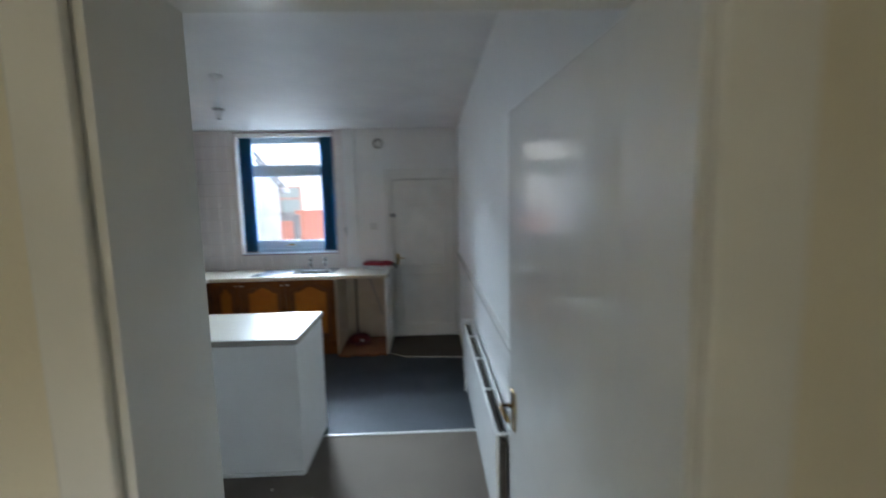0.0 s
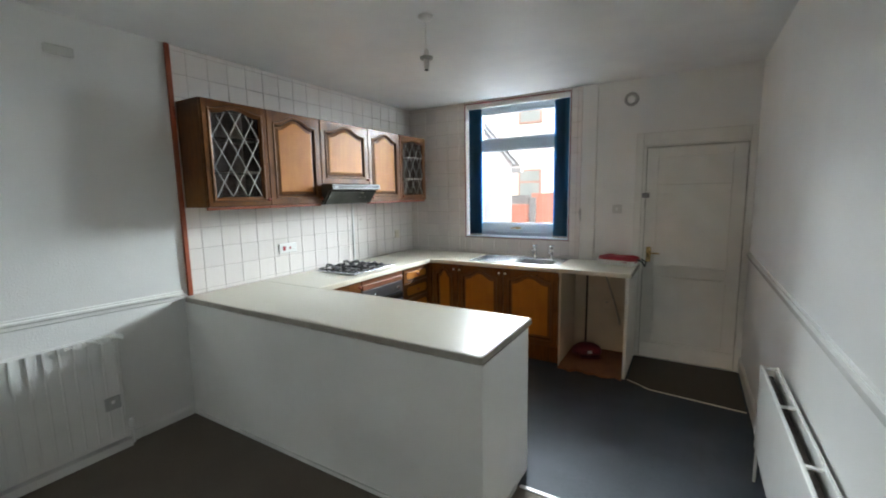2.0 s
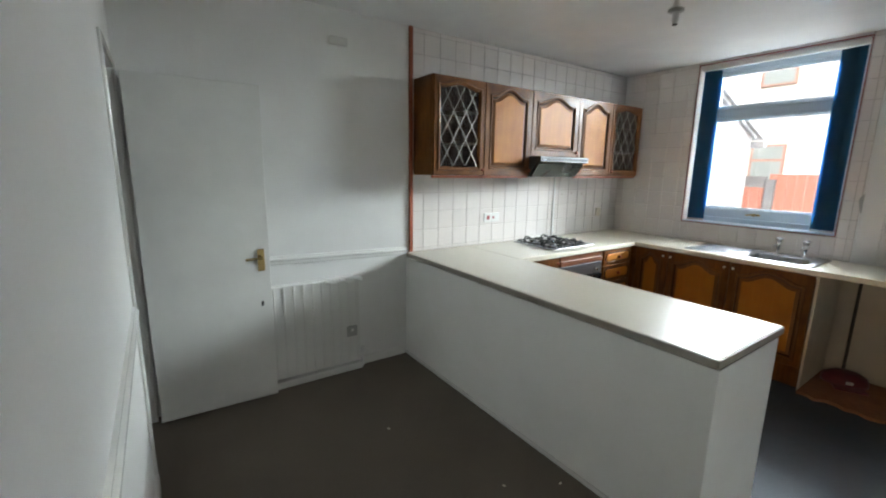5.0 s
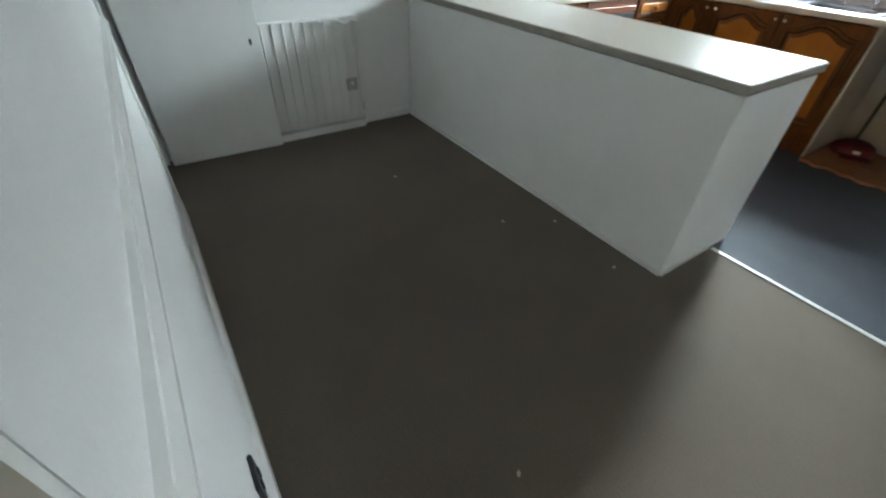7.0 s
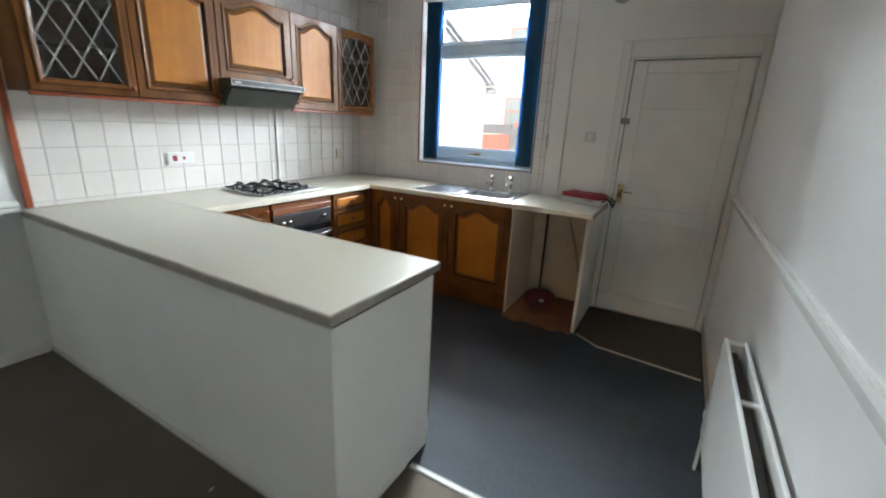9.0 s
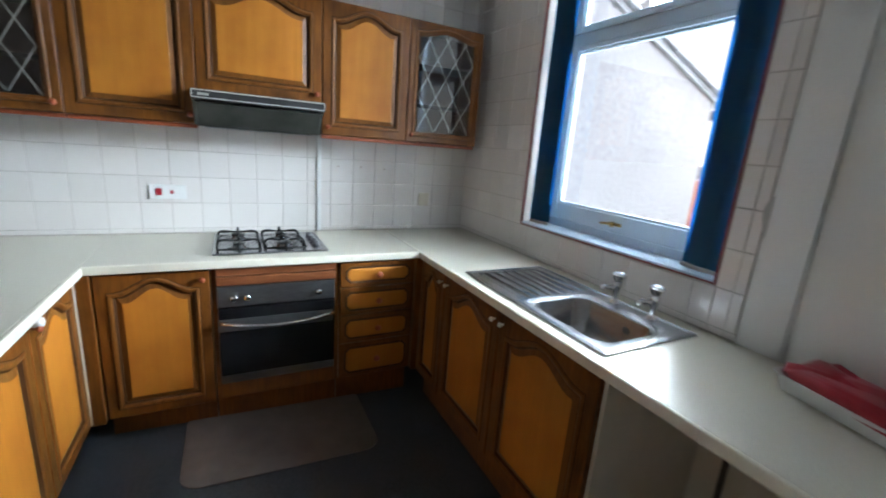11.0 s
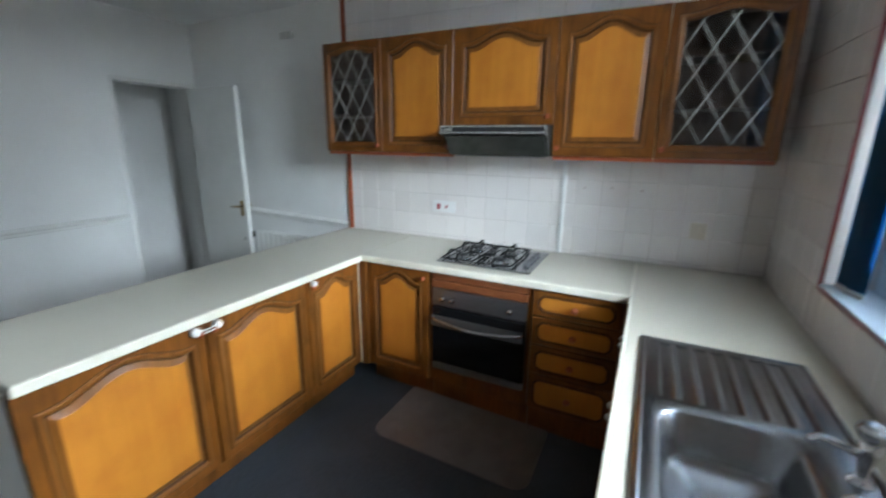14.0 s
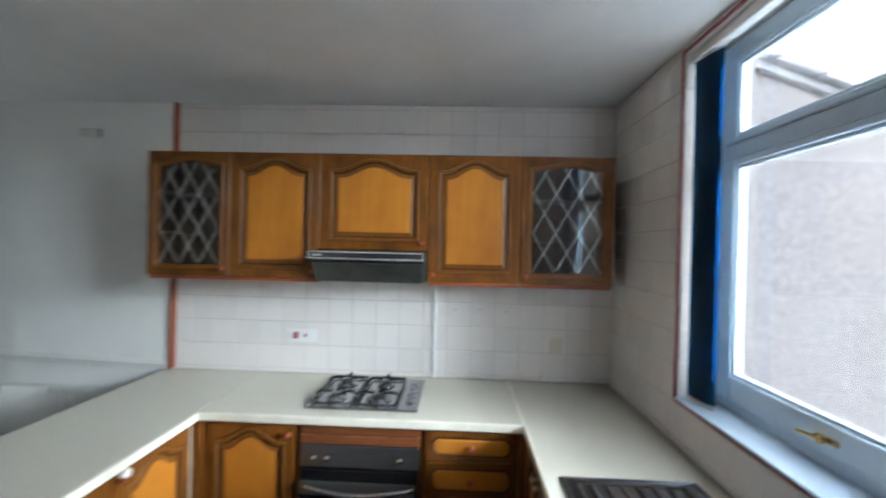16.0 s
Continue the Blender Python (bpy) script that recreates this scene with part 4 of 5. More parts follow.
for bx, by, r in ((-0.12, -0.17, 0.045), (0.12, -0.17, 0.036), (-0.12, 0.07, 0.036), (0.12, 0.07, 0.05)):
    burner = part("burner", lathe(bmesh.new(), [(r + 0.02, 0.0102), (r + 0.018, 0.016), (r, 0.018), (r, 0.026), (0.002, 0.0262)], 22, pose(bx, by, 0)), STEEL, hob, "", True)
    part("burner_cap", lathe(bmesh.new(), [(r * 0.8, 0.0265), (r * 0.8, 0.033), (r * 0.7, 0.036), (0.002, 0.0365)], 22, pose(bx, by, 0)), BLACK, burner, "black burner cap", True)
for gy in (-0.17, 0.07):
    bm = bmesh.new()
    for cx in (-0.12, 0.12):
        for k in range(4):
            d = Vector((math.cos(k * math.pi / 2), math.sin(k * math.pi / 2), 0))
            reach = 0.112 if k % 2 == 0 else 0.108
            foot = Vector((cx, gy, 0)) + d * reach
            tube(bm, [foot + Vector((0, 0, 0.0102)), foot + Vector((0, 0, 0.034)), foot - d * 0.012 + Vector((0, 0, 0.050)), foot - d * 0.035 + Vector((0, 0, 0.053)), Vector((cx, gy, 0.047)) + d * 0.026], 0.0068, 8)
    for s in (-1, 1):
        tube(bm, [(s * 0.226, gy - 0.100, 0.024), (s * 0.232, gy, 0.024), (s * 0.226, gy + 0.100, 0.024)], 0.0058, 8)
        tube(bm, [(-0.226, gy + s * 0.104, 0.024), (0.0, gy + s * 0.110, 0.024), (0.226, gy + s * 0.104, 0.024)], 0.0058, 8)
    part("pan_support", bm, IRON, hob, "black cast pan support", True)
for k in range(4):
    part("knob", lathe(bmesh.new(), [(0.021, 0.0102), (0.019, 0.026), (0.014, 0.032), (0.002, 0.0325)], 16, pose(-0.13 + 0.085 * k, 0.245, 0)), GREY_METAL, hob, "dark grey control knob", True)

sink = thing("sink", pose(0, 0, 0.9115), "stainless steel inset sink with a ribbed drainer", "sink")
OX0, OX1, OY0, OY1 = 1.157, 2.108, -0.608, -0.098


def rounded(x0, x1, y0, y1, r, z, n=5):
    pts = []
    for cx, cy, a0 in ((x1 - r, y1 - r, 0), (x0 + r, y1 - r, 90), (x0 + r, y0 + r, 180), (x1 - r, y0 + r, 270)):
        for i in range(n + 1):
            a = radians(a0 + 90 * i / n)
            pts.append((cx + r * math.cos(a), cy + r * math.sin(a), z))
    return pts


rim = bmesh.new()
loft(rim, [rounded(OX0, OX1, OY0, OY1, 0.012, 0.0), rounded(OX0, OX1, OY0, OY1, 0.012, 0.006), rounded(OX0 + 0.012, OX1 - 0.012, OY0 + 0.012, OY1 - 0.012, 0.01, 0.0085), rounded(OX0 + 0.020, OX1 - 0.020, OY0 + 0.020, OY1 - 0.020, 0.01, 0.005)])
part("rim", rim, STEEL, sink)
deck = bmesh.new()
dz = 0.005
for r in ((OX0 + 0.02, 1.20, OY0 + 0.02, OY1 - 0.02), (1.20, 1.58, OY0 + 0.02, OY0 + 0.06), (1.20, 1.58, OY1 - 0.06, OY1 - 0.02)):
    add_box(deck, *r, 0.0, dz)
part("deck", deck, STEEL, sink)
ribs = bmesh.new()
prof = []
for i in range(7):
    y0 = OY0 + 0.06 + (OY1 - OY0 - 0.12) * i / 7
    prof += [(y0, dz), (y0 + 0.010, dz - 0.003), (y0 + 0.034, dz - 0.003), (y0 + 0.043, dz), (y0 + 0.0485, dz + 0.003)]
prof.append((OY1 - 0.06, dz))
loft(ribs, [[(1.20, y, z) for y, z in prof], [(1.58, y, z - 0.001) for y, z in prof]], closed=False)
part("drainer", ribs, STEEL, sink, "ribbed drainer")
bowl = bmesh.new()
loft(bowl, [rounded(1.58, OX1 - 0.02, OY0 + 0.02, OY1 - 0.02, 0.004, dz), rounded(SX0 - 0.012, SX1 + 0.012, SY0 - 0.012, SY1 + 0.012, 0.075, dz), rounded(SX0, SX1, SY0, SY1, 0.07, -0.004),
            rounded(SX0 + 0.012, SX1 - 0.012, SY0 + 0.012, SY1 - 0.012, 0.065, -0.12), rounded(SX0 + 0.04, SX1 - 0.04, SY0 + 0.04, SY1 - 0.04, 0.05, -0.15), rounded(SX0 + 0.15, SX1 - 0.15, SY0 + 0.13, SY1 - 0.13, 0.03, -0.155)], False, True)
part("bowl", bowl, STEEL, sink, "deep round-cornered bowl", True)
part("waste", lathe(bmesh.new(), [(0.038, -0.154), (0.036, -0.150), (0.022, -0.150), (0.02, -0.153)], 20, pose(1.83, -0.39, 0)), CHROME, sink, "chrome waste", True)
part("overflow", lathe(bmesh.new(), [(0.016, 0), (0.014, 0.003), (0.002, 0.0032)], 16, pose(1.90, SY1 - 0.0085, -0.05, 90, 0, 0)), BLACK, sink, "dark overflow hole")


def tap(x, y, label):
    t = thing("tap", pose(x, y, 0.9165, 0, 0, 0), label, "tap", "sink taps")
    part("pillar", lathe(bmesh.new(), [(0.025, 0), (0.025, 0.004), (0.015, 0.010), (0.0115, 0.022), (0.012, 0.040), (0.015, 0.058), (0.0205, 0.078), (0.0215, 0.096), (0.016, 0.104), (0.012, 0.108)], 20), CHROME, t, "", True)
    part("spout", tube(bmesh.new(), [(0, -0.008, 0.070), (0, -0.035, 0.076), (0, -0.066, 0.084), (0, -0.088, 0.088), (0, -0.098, 0.082), (0, -0.100, 0.072)], 0.0098, 12), CHROME, t, "", True)
    head = part("head", lathe(bmesh.new(), [(0.013, 0.106), (0.023, 0.111), (0.029, 0.126), (0.032, 0.134), (0.031, 0.139), (0.026, 0.142)], 24), CHROME, t, "flared chrome turning head", True)
    part("cap", lathe(bmesh.new(), [(0.0255, 0.1415), (0.024, 0.145), (0.012, 0.147), (0.002, 0.1475)], 24), STEEL, head, "", True)


tap(1.746, -0.150, "chrome pillar tap with a round head")
tap(1.936, -0.147, "chrome pillar tap with a round head")

# red bundle in a white tray on the worktop
tray = thing("washing_up_tray", pose(2.61, -0.175, 0.9125, 0, 0, -14), "shallow white plastic tray on the worktop", "tray")
loops = [rounded(-0.165, 0.165, -0.09, 0.09, 0.03, 0), rounded(-0.18, 0.18, -0.102, 0.102, 0.035, 0.045), rounded(-0.186, 0.186, -0.107, 0.107, 0.035, 0.045), rounded(-0.186, 0.186, -0.107, 0.107, 0.035, 0.050), rounded(-0.175, 0.175, -0.098, 0.098, 0.035, 0.048), rounded(-0.16, 0.16, -0.085, 0.085, 0.03, 0.006)]
part("tray", loft(bmesh.new(), loops, True, True), WHITE_PLASTIC, tray)
bundle = thing("red_bundle", pose(2.615, -0.175, 0.9195, 0, 0, -14), "crumpled red plastic bundle lying in the tray", "bundle")
bm = bmesh.new()
loops = []
for k, (s, z) in enumerate(((0.80, 0.0), (0.92, 0.03), (0.97, 0.052), (0.93, 0.066), (0.76, 0.073), (0.35, 0.076))):
    loops.append([(x * s + 0.006 * math.sin(9 * a + k), y * s + 0.006 * math.cos(7 * a + 2 * k), z * (1 + 0.14 * math.sin(5 * a + k)) ) for a, (x, y, _) in enumerate(rounded(-0.185, 0.19, -0.105, 0.105, 0.06, 0, 8))])
loft(bm, loops, True, True)
part("bag", bm, RED_PLASTIC, bundle, "", True)
part("handle", tube(bmesh.new(), [(0.20, -0.06, 0.06), (0.245, -0.07, 0.05), (0.255, -0.02, 0.0), (0.25, 0.03, 0.035), (0.20, 0.05, 0.055)], 0.009, 8), BLACK, bundle, "black loop handle", True)

# inside the bay: pipe, hose, dustpan
pipe = thing("waste_pipe", pose(2.30, -0.075, FZ + 0.022), "brown-grey upright waste pipe in the bay", "pipe")
part("pipe", add_cyl(bmesh.new(), (0, 0, 0.0), (0, 0, 0.86), 0.011, 0.011, 12), DARK_METAL, pipe, "", True)
hose = thing("drain_hose", pose(0, 0, 0), "grey drain hose slanting across the bay", "hose")
part("hose", tube(bmesh.new(), [(2.44, -0.06, 0.85), (2.50, -0.07, 0.72), (2.575, -0.075, 0.50), (2.625, -0.075, 0.32), (2.635, -0.07, 0.26)], 0.009, 10), GREY_PLASTIC, hose, "", True)
pan = thing("dustpan", pose(2.34, -0.20, FZ + 0.0225, 0, 0, 25), "maroon plastic dustpan on the base board", "dustpan")
loops = []
for s, z in ((1.0, 0.0), (1.0, 0.03), (0.88, 0.066), (0.58, 0.094), (0.2, 0.102)):
    loops.append([(0.15 * s * math.cos(a), 0.115 * s * math.sin(a) + 0.01 * z, z) for a in (2 * math.pi * i / 20 for i in range(20))])
part("bowl", loft(bmesh.new(), loops, True, True), MAROON, pan, "", True)
part("brim", box(-0.10, 0.10, -0.19, -0.09, 0.0, 0.014, 0.005, 2), MAROON, pan)
part("tag", box(-0.02, 0.025, -0.122, -0.112, 0.03, 0.055, 0.002, 1), WHITE_PLASTIC, pan, "white tag")

# worn plastic mat before the oven
pm = thing("floor_mat", pose(0, 0, 0), "worn translucent brown plastic mat before the oven", "mat")
bm = bmesh.new()
def fz(y):
    return -0.003 + (FZ + 0.003) * min(1.0, max(0.0, (y + 2.53) / 1.78))
loft(bm, [[(x, y, fz(y) + h) for x, y, _ in rounded(0.56, 1.14, -1.96, -1.02, 0.09, 0)] for h in (0.001, 0.005)], True, True)
part("sheet", bm, PLASTIC_MAT, pm)

# ---- radiators ----
def panel_radiator(name, m, length, z0, z1, label, double=True, flute=0.033):
    """Local x along the wall, the wall at local y 0, front towards -y."""
    r = thing(name, m, label, "radiator", "radiators")
    d = 0.10 if double else 0.055
    def panel_at(y0, y1, front):
        bm = bmesh.new()
        add_box(bm, -length / 2, length / 2, y0, y1, z0, z1, 0.005, 2)
        return part("panel", bm, GLOSS, r)
    p = panel_at(-d, -d + 0.016, True)
    if double:
        panel_at(-0.032, -0.018, False)
        n = int(length / 0.45)
        for i in range(n + 1):
            x = -length / 2 + 0.02 + (length - 0.04) * i / n
            part("top_bridge", box(x - 0.009, x + 0.009, -d + 0.016, -0.032, z1 - 0.012, z1 - 0.004), GLOSS, r)
        # dark block stands in for the shade in the gap between the panels
        part("convector", box(-length / 2 + 0.02, length / 2 - 0.02, -d + 0.03, -0.045, z0 + 0.03, z1 - 0.05), DARK_METAL, r, "convector fins darkened for the shade between the panels")
    else:
        n = round((length - 0.05) / flute)
        for i in range(n + 1):
            x = -length / 2 + 0.025 + (length - 0.05) * i / n
            part("flute", box(x - 0.0065, x + 0.0065, -d - 0.008, -d + 0.002, z0 + 0.03, z1 - 0.006, 0.004, 3), GLOSS, r)
        part("back_panel", box(-length / 2, length / 2, -0.018, -0.006, z0, z1, 0.004, 1), GLOSS, r)
    for s in (-1, 1):
        part("bracket", box(s * length / 2 - s * 0.14 - 0.012, s * length / 2 - s * 0.14 + 0.012, -d + 0.012, -0.001, z0 + 0.04, z0 + 0.10), GLOSS, r)
        bm = add_cyl(bmesh.new(), (s * (length / 2 - 0.002), -d + 0.02, z0 + 0.045), (s * (length / 2 + 0.035), -d + 0.02, z0 + 0.045), 0.011, 0.011, 12)
        add_cyl(bm, (s * (length / 2 + 0.03), -d + 0.02, -0.03), (s * (length / 2 + 0.03), -d + 0.02, z0 + 0.05), 0.0075, 0.0075, 10)
        part("valve_pipe", bm, WHITE_PLASTIC, r, "", True)
        part("valve_cap", lathe(bmesh.new(), [(0.017, 0), (0.02, 0.015), (0.02, 0.045), (0.014, 0.055), (0.002, 0.056)], 14, pose(s * (length / 2 + 0.03), -d + 0.02, z0 + 0.05)), WHITE_PLASTIC, r, "white valve cap", True)
    return r


panel_radiator("panel_radiator", pose(W - 0.002, -2.79, 0, 0, 0, -90), 1.92, 0.20, 0.68, "long white double panel radiator under the dado rail")
boxing = structure("wall_boxing", box(0.0, 0.078, S + 0.03, -3.42, 0.0, 0.052, 0.004, 1), GLOSS, "white boxed skirting below the radiator", "boxing")
panel_radiator("fluted_radiator", pose(0.0, -3.765, 0, 0, 0, 90), 0.67, 0.066, 0.775, "white fluted panel radiator below the dado rail", False, 0.0715)
cap = thing("radiator_thermostat", pose(0.05, -4.15, 0.70), "black radiator valve head beside the fluted radiator", "valve")
part("head", lathe(bmesh.new(), [(0.014, 0), (0.022, 0.012), (0.022, 0.05), (0.016, 0.062), (0.002, 0.063)], 16), BLACK, cap, "", True)
part("stem", add_cyl(bmesh.new(), (0, 0, -0.7), (0, 0, 0.002), 0.008, 0.008, 10), WHITE_PLASTIC, cap, "", True)
plate("wall_socket", pose(0.0642, -3.505, 0.335, 0, 0, 90), "dull grey plastic socket beside the radiator", material=GREY_PLASTIC, bits=((0, 0.01, 0.02, 0.02, WHITE_PLASTIC),))
flap = thing("peeling_paper", pose(0.03, -3.55, 0.765, 0, 0, 90), "torn white paper peeling along the radiator top", "paper")
bm = bmesh.new()
xs = [-0.16 + 0.30 * i / 14 for i in range(15)]
loft(bm, [[(x, -0.045 - 0.008 * math.sin(40 * x), 0.006 + 0.012 * abs(math.sin(23 * x))) for x in xs], [(x, -0.062 - 0.006 * math.sin(31 * x), -0.012 - 0.012 * math.sin(57 * x)) for x in xs]], closed=False)
bmesh.ops.solidify(bm, geom=bm.faces[:], thickness=0.002)
part("paper", bm, GLOSS, flap)

# ---- pendant ----
pendant = thing("pendant_lamp", pose(1.757, -2.308, H), "white ceiling pendant with an empty lamp holder", "pendant lamp", "ceiling pendants")
part("rose", lathe(bmesh.new(), [(0.045, 0), (0.045, -0.012), (0.03, -0.026), (0.006, -0.034)], 22), WHITE_PLASTIC, pendant, "", True)
part("cord", add_cyl(bmesh.new(), (0, 0, -0.03), (0, 0, -0.20), 0.0035, 0.0035, 8), WHITE_PLASTIC, pendant)
holder = part("lamp_holder", lathe(bmesh.new(), [(0.006, -0.19), (0.014, -0.20), (0.018, -0.23), (0.018, -0.25)], 16), WHITE_PLASTIC, pendant, "", True)
part("shade_ring", lathe(bmesh.new(), [(0.018, -0.236), (0.040, -0.238), (0.040, -0.250), (0.018, -0.252)], 20), GREY_PLASTIC, holder, "grey shade ring", True)
part("socket_end", lathe(bmesh.new(), [(0.016, -0.252), (0.016, -0.30), (0.010, -0.312), (0.002, -0.313)], 16), BULB, holder, "", True)

part("open_end", lathe(bmesh.new(), [(0.013, -0.3125), (0.013, -0.3165), (0.002, -0.317)], 14), BLACK, holder, "black open end of the holder")
copy_thing(pendant, pose(1.782, -3.645, H, 0, 0, 40))

# ---- store doorway and its open door ----
def flush_door(name, hinge, angle, w, h, label, hs):
    """A plain leaf from its hinge along local x, with the handle face at local -y."""
    ob = structure(name, box(0, w, -0.02, 0.02, 0.012, h, 0.002, 1), HIGH_GLOSS if name == "door_3" else GLOSS, label, "door")
    ob.matrix_world = pose(hinge[0], hinge[1], 0, 0, 0, angle)
    for out in (-1, 1):
        lever(ob, w - 0.055, out * 0.02, 1.0, -1, 0.10, BRASS, out)
    return ob


door_2 = flush_door("door_2", (0.095, S + 0.03), 88.5, 0.70, 2.115, "open plain white flush door to the store", 1)
part("keyhole", box(0.63, 0.645, -0.0225, -0.02, 0.68, 0.715, 0.001, 1), BLACK, door_2, "black keyhole plate")
bm = bmesh.new()
for r in ((PX0 - 0.045, PX0, 0, PZ + 0.045), (PX1, PX1 + 0.03, 0, PZ + 0.03), (PX0, PX1, PZ, PZ + 0.03)):
    add_box(bm, max(r[0], 0.002), r[1], S + 0.0005, S + 0.014, r[2], r[3], 0.003, 1)
structure("trim_store", bm, GLOSS, "white painted store door frame", "trim")
bm = bmesh.new()
for r in ((-0.3, 1.3, S - 0.9, S - 0.8), (-0.3, -0.2, S - 0.8, S - 0.2), (1.2, 1.3, S - 0.8, S - 0.2)):
    add_box(bm, *r, -0.1, H)
structure("store_walls", bm, WALL, "plain pale store cupboard walls", "wall")
structure("floor_store", box(-0.2, 1.2, S - 0.8, S - 0.2, -0.1, 0.0), CARPET, "brown carpet in the store", "floor")
structure("ceiling_store", box(-0.3, 1.3, S - 0.9, S - 0.2, 2.4, 2.5), CEIL, "white store ceiling", "ceiling")

# ---- doorway to the hall, its open door, the hall ----
door_3 = flush_door("door_3", (3.655, S + 0.012), 94.2, 0.745, 2.045, "open white gloss painted flush door to the hall", 1)
bm = bmesh.new()
for r in ((HX0 - 0.07, HX0 - 0.001, HZ + 0.07), (HX1 + 0.001, HX1 + 0.12, HZ + 0.07)):
    add_box(bm, r[0], r[1], S - 0.218, S - 0.201, 0, r[2], 0.005, 2)
add_box(bm, HX0 - 0.001, HX1 + 0.001, S - 0.218, S - 0.201, HZ + 0.001, HZ + 0.07, 0.005, 2)
structure("trim_hall", bm, GLOSS, "white painted hall architrave", "trim")
bm = bmesh.new()
add_box(bm, HX0 + 0.0005, HX0 + 0.012, S - 0.2, S - 0.001, 0.001, HZ - 0.001)
add_box(bm, HX1 - 0.012, HX1 - 0.0005, S - 0.2, S - 0.001, 0.001, HZ - 0.001)
add_box(bm, HX0 + 0.012, HX1 - 0.012, S - 0.2, S - 0.001, HZ - 0.012, HZ - 0.001)
structure("trim_lining", bm, GLOSS, "white painted door lining", "trim")
HY = -10.85
for name, b in (("wall_hall_west", (2.0, 2.1, HY, S - 0.2125, -0.1, 2.85)), ("wall_hall_east", (4.1, 4.2, HY, S - 0.2125, -0.1, 2.85)), ("wall_hall_south", (2.1, 4.1, HY - 0.1, HY, -0.1, 2.85)),
                ("wall_hall_step", (3.45, 4.1, HY, -6.3, -0.1, 2.85)), ("wall_hall_left", (2.1, HX0 - 0.071, S - 0.212, S - 0.2005, 0, 2.85)),
                ("wall_hall_right", (HX1 + 0.121, 4.1, S - 0.212, S - 0.2005, 0, 2.85)), ("wall_hall_over_door", (HX0 - 0.071, HX1 + 0.121, S - 0.212, S - 0.2005, HZ + 0.071, 2.85))):
    structure(name, box(*b), CREAM_WALL, "cream painted hall wall", "wall")
structure("ceiling_hall", box(2.0, 4.2, HY - 0.1, S - 0.2, 2.85, 2.95), CEIL, "white hall ceiling", "ceiling")
structure("floor_hall", box(2.0, 4.2, HY - 0.1, S - 0.2, -0.1, -0.001), HALL_CARPET, "beige hall carpet", "floor")
fan = structure("window_2", box(2.50, 3.44, HY + 0.001, HY + 0.03, 2.30, 2.74), UPVC, "white framed hall fanlight, daylit", "window")
part("pane", box(2.54, 3.40, HY + 0.031, HY + 0.036, 2.35, 2.70), FANLIGHT, fan, "bright obscure glass")
# panelled hall door standing ajar
door_4 = structure("door_4", box(0, 0.86, -0.012, 0.012, 0.012, 2.0, 0.002, 1), GLOSS, "white six-panel hall door standing ajar", "door")
door_4.matrix_world = pose(3.50, -6.22, 0, 0, 0, 256)
for s in (-1, 1):
    bm = bmesh.new()
    for x0, x1, z0, z1 in ((0, 0.1, 0.012, 2.0), (0.76, 0.86, 0.012, 2.0), (0.38, 0.48, 0.2, 1.88), (0.1, 0.76, 0.012, 0.2), (0.1, 0.76, 0.78, 0.93), (0.1, 0.76, 1.48, 1.58), (0.1, 0.76, 1.88, 2.0)):
        add_box(bm, x0, x1, min(s * 0.0122, s * 0.022), max(s * 0.0122, s * 0.022), z0, z1, 0.003, 1)
    part("raised_frame", bm, GLOSS, door_4)
    lever(door_4, 0.80, s * 0.022, 1.02, -1, 0.10, BRASS, s)

# ---- outside ----
structure("ground", box(-300, 300, 0.31, 600, -0.4, -0.25), PAVING, "grey concrete yard reaching into the distance", "ground")
out_ob = thing("outhouse", pose(0, 0, 0), "roughcast rendered outhouse with a slate lean-to roof", "outhouse")
EX, EY0, EY1 = 0.62, 0.302, 2.04
def ez(y):
    return 2.12 + (EY1 - y) * 0.37
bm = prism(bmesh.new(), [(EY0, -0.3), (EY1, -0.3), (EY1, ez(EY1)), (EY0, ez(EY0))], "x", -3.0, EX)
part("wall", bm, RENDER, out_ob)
bm = bmesh.new()
n = 9
for i in range(n):
    y1 = EY1 + 0.24 - (EY1 + 0.24 - EY0) * i / n
    y0 = EY1 + 0.24 - (EY1 + 0.24 - EY0) * (i + 1) / n - 0.02
    y0 = max(y0, EY0)
    loft(bm, [[(x, y1, ez(y1) + 0.045), (x, y1, ez(y1) + 0.065), (x, y0, ez(y0) + 0.055), (x, y0, ez(y0) + 0.035)] for x in (-3.05, EX + 0.07)], True, True)
part("roof", bm, PALE_SLATE, out_ob, "grey slates in stepped courses")
part("barge_board", prism(bmesh.new(), [(EY0, ez(EY0) - 0.01), (EY1 + 0.06, ez(EY1 + 0.06) - 0.01), (EY1 + 0.06, ez(EY1 + 0.06) + 0.03), (EY0, ez(EY0) + 0.03)], "x", EX + 0.001, EX + 0.03), PALE_SLATE, out_ob, "grey barge board")
part("gutter", box(-3.05, EX + 0.09, EY1 + 0.20, EY1 + 0.30, ez(EY1 + 0.24) - 0.06, ez(EY1 + 0.24) + 0.03, 0.02, 2), PALE_SLATE, out_ob, "grey gutter")
fence = thing("fence", pose(0, 5.6, -0.25), "orange stained board fence across the yard", "fence")
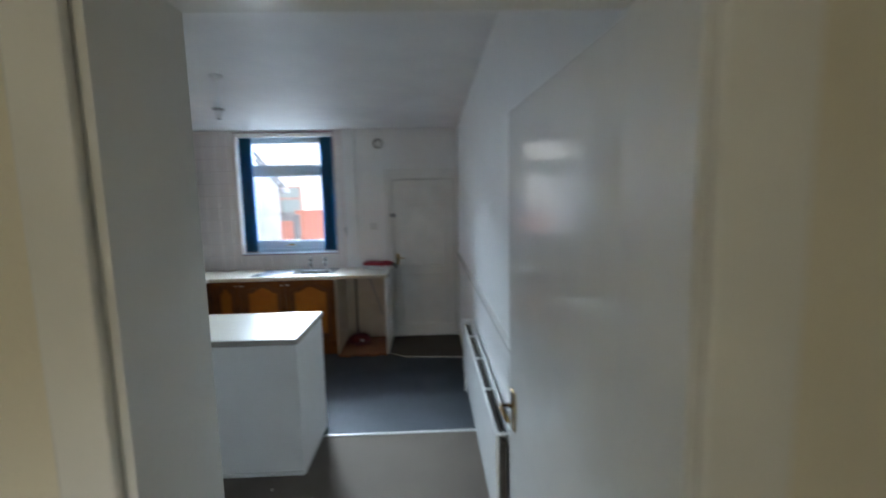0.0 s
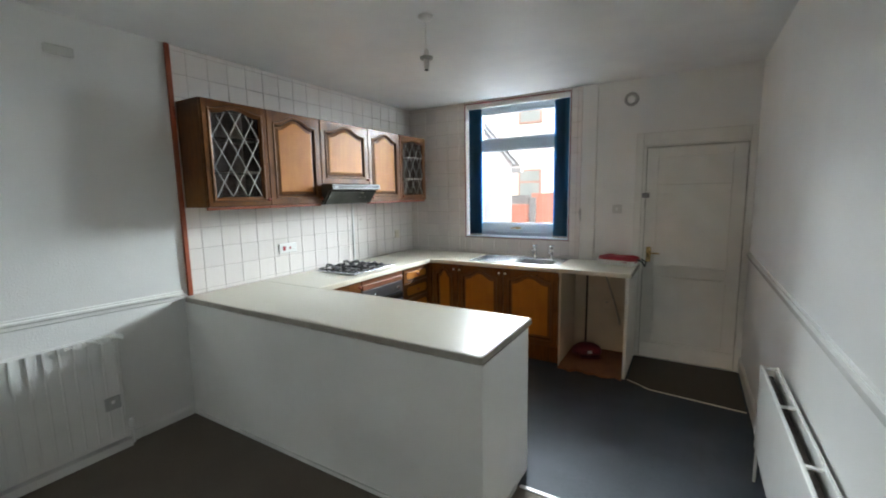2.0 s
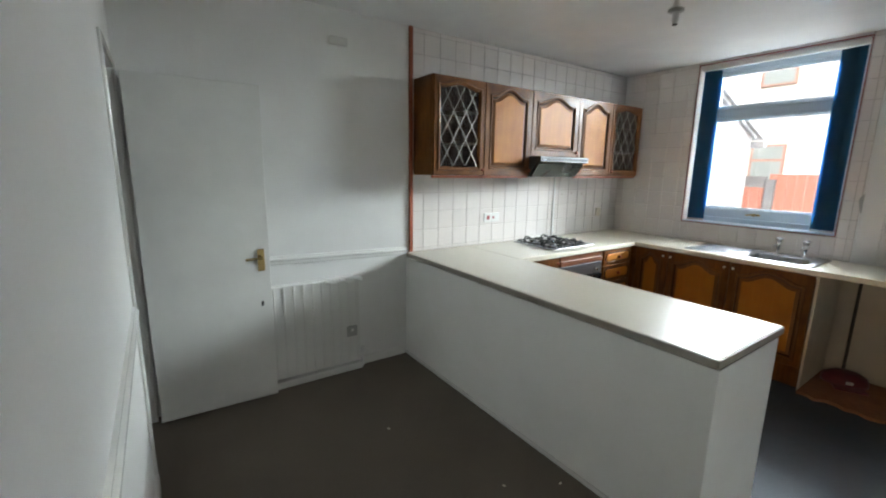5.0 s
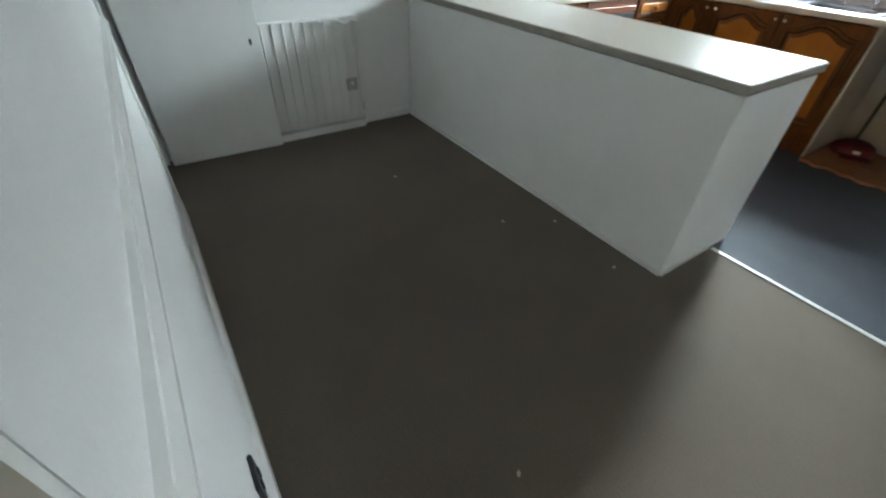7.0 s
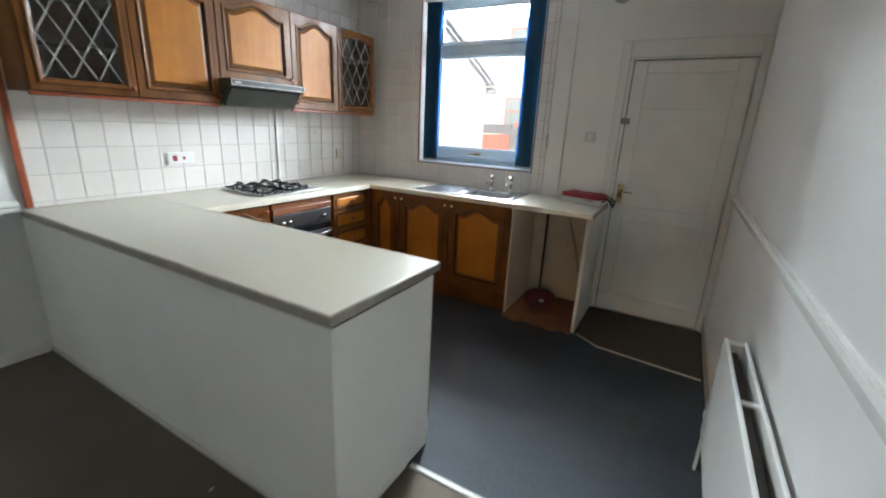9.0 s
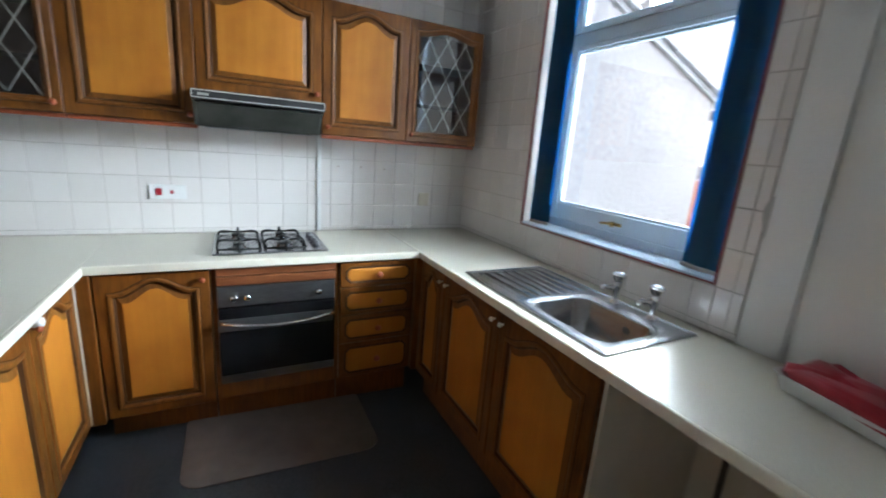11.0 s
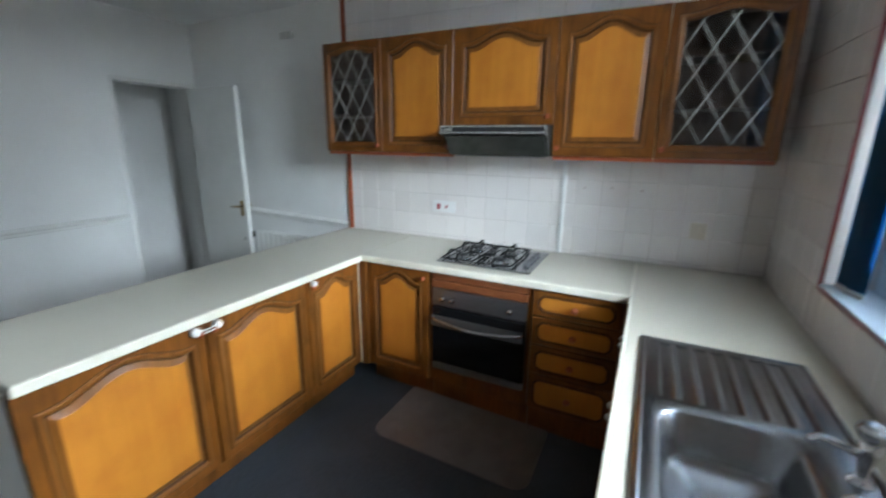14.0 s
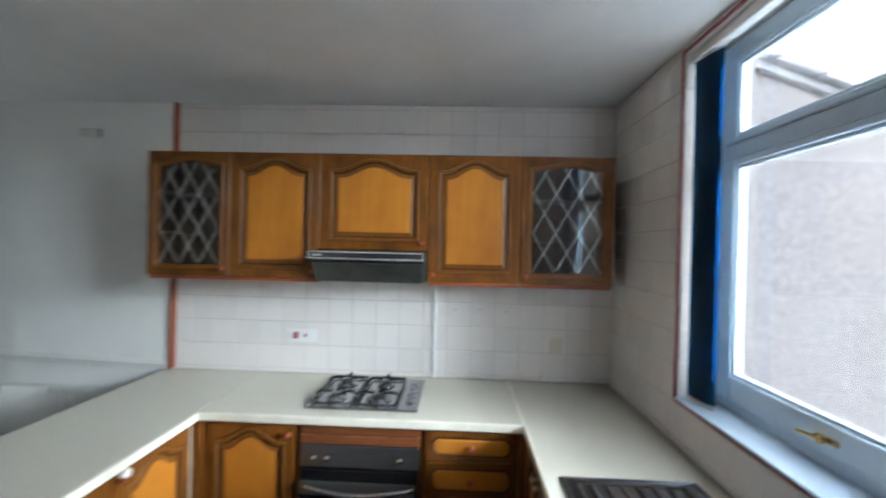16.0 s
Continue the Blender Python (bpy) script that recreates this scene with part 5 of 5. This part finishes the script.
for i in range(50):
    x = -4.3 + 0.15 * i
    h = 1.60 if x < -0.3 else 1.88
    part("board", box(x, x + 0.144, 0, 0.02, 0, h - 0.02 * random.random(), 0.004, 1), ORANGE_FENCE, fence)
part("capping", box(-4.3, -0.30, -0.02, 0.05, 1.605, 1.82), SLATE, fence, "grey capping")
part("post", box(-0.29, -0.12, -0.08, -0.005, 0, 1.76, 0.01, 1), SLATE, fence, "grey gate post")
part("rail", box(-4.3, 3.2, 0.021, 0.06, 0.5, 0.6), ORANGE_FENCE, fence)
house = thing("house", pose(0, 9.0, -0.25), "pale rendered house beyond the yard", "house")
part("wall", box(-7, 9, 0, 6, 0, 5.6), FAR_RENDER, house)
bm = prism(bmesh.new(), [(-0.4, 5.6), (3.0, 8.2), (6.4, 5.6)], "x", -7.3, 9.3)
part("roof", bm, SLATE, house, "grey slate roof")
for wx, z0, z1 in ((-1.463, 1.40, 2.65), (-1.463, 4.14, 4.59)):
    wi = part("window", box(wx - 0.39, wx + 0.39, -0.05, 0.05, z0, z1, 0.01, 1), WINDOW_PINK, house, "pale red framed window")
    part("pane", box(wx - 0.33, wx + 0.33, -0.056, -0.051, z0 + 0.06, z1 - 0.45 if z1 - z0 > 1 else z1 - 0.07), DARK_GLAZING, wi)
    if z1 - z0 > 1:
        part("pane", box(wx - 0.33, wx + 0.33, -0.056, -0.051, z1 - 0.38, z1 - 0.06), DARK_GLAZING, wi)

build_tiles()

# crumbs on the dining carpet
for x, y, a in ((1.69, -3.34, 20), (2.285, -3.115, 70), (2.77, -4.18, 130), (2.98, -4.09, 15), (1.84, -3.08, 95), (0.93, -3.62, 40)):
    crumb = tagged(finish("crumb", loft(bmesh.new(), [[(0.012 * math.cos(k), 0.006 * math.sin(k), 0.0) for k in range(6)], [(0.009 * math.cos(k), 0.004 * math.sin(k), 0.005) for k in range(6)]], True, True), CARCASS),
                   "tiny pale crumb lying on the brown carpet", "crumb", "crumbs on the carpet")
    crumb.matrix_world = pose(x, y, 0.0, 0, 0, a)
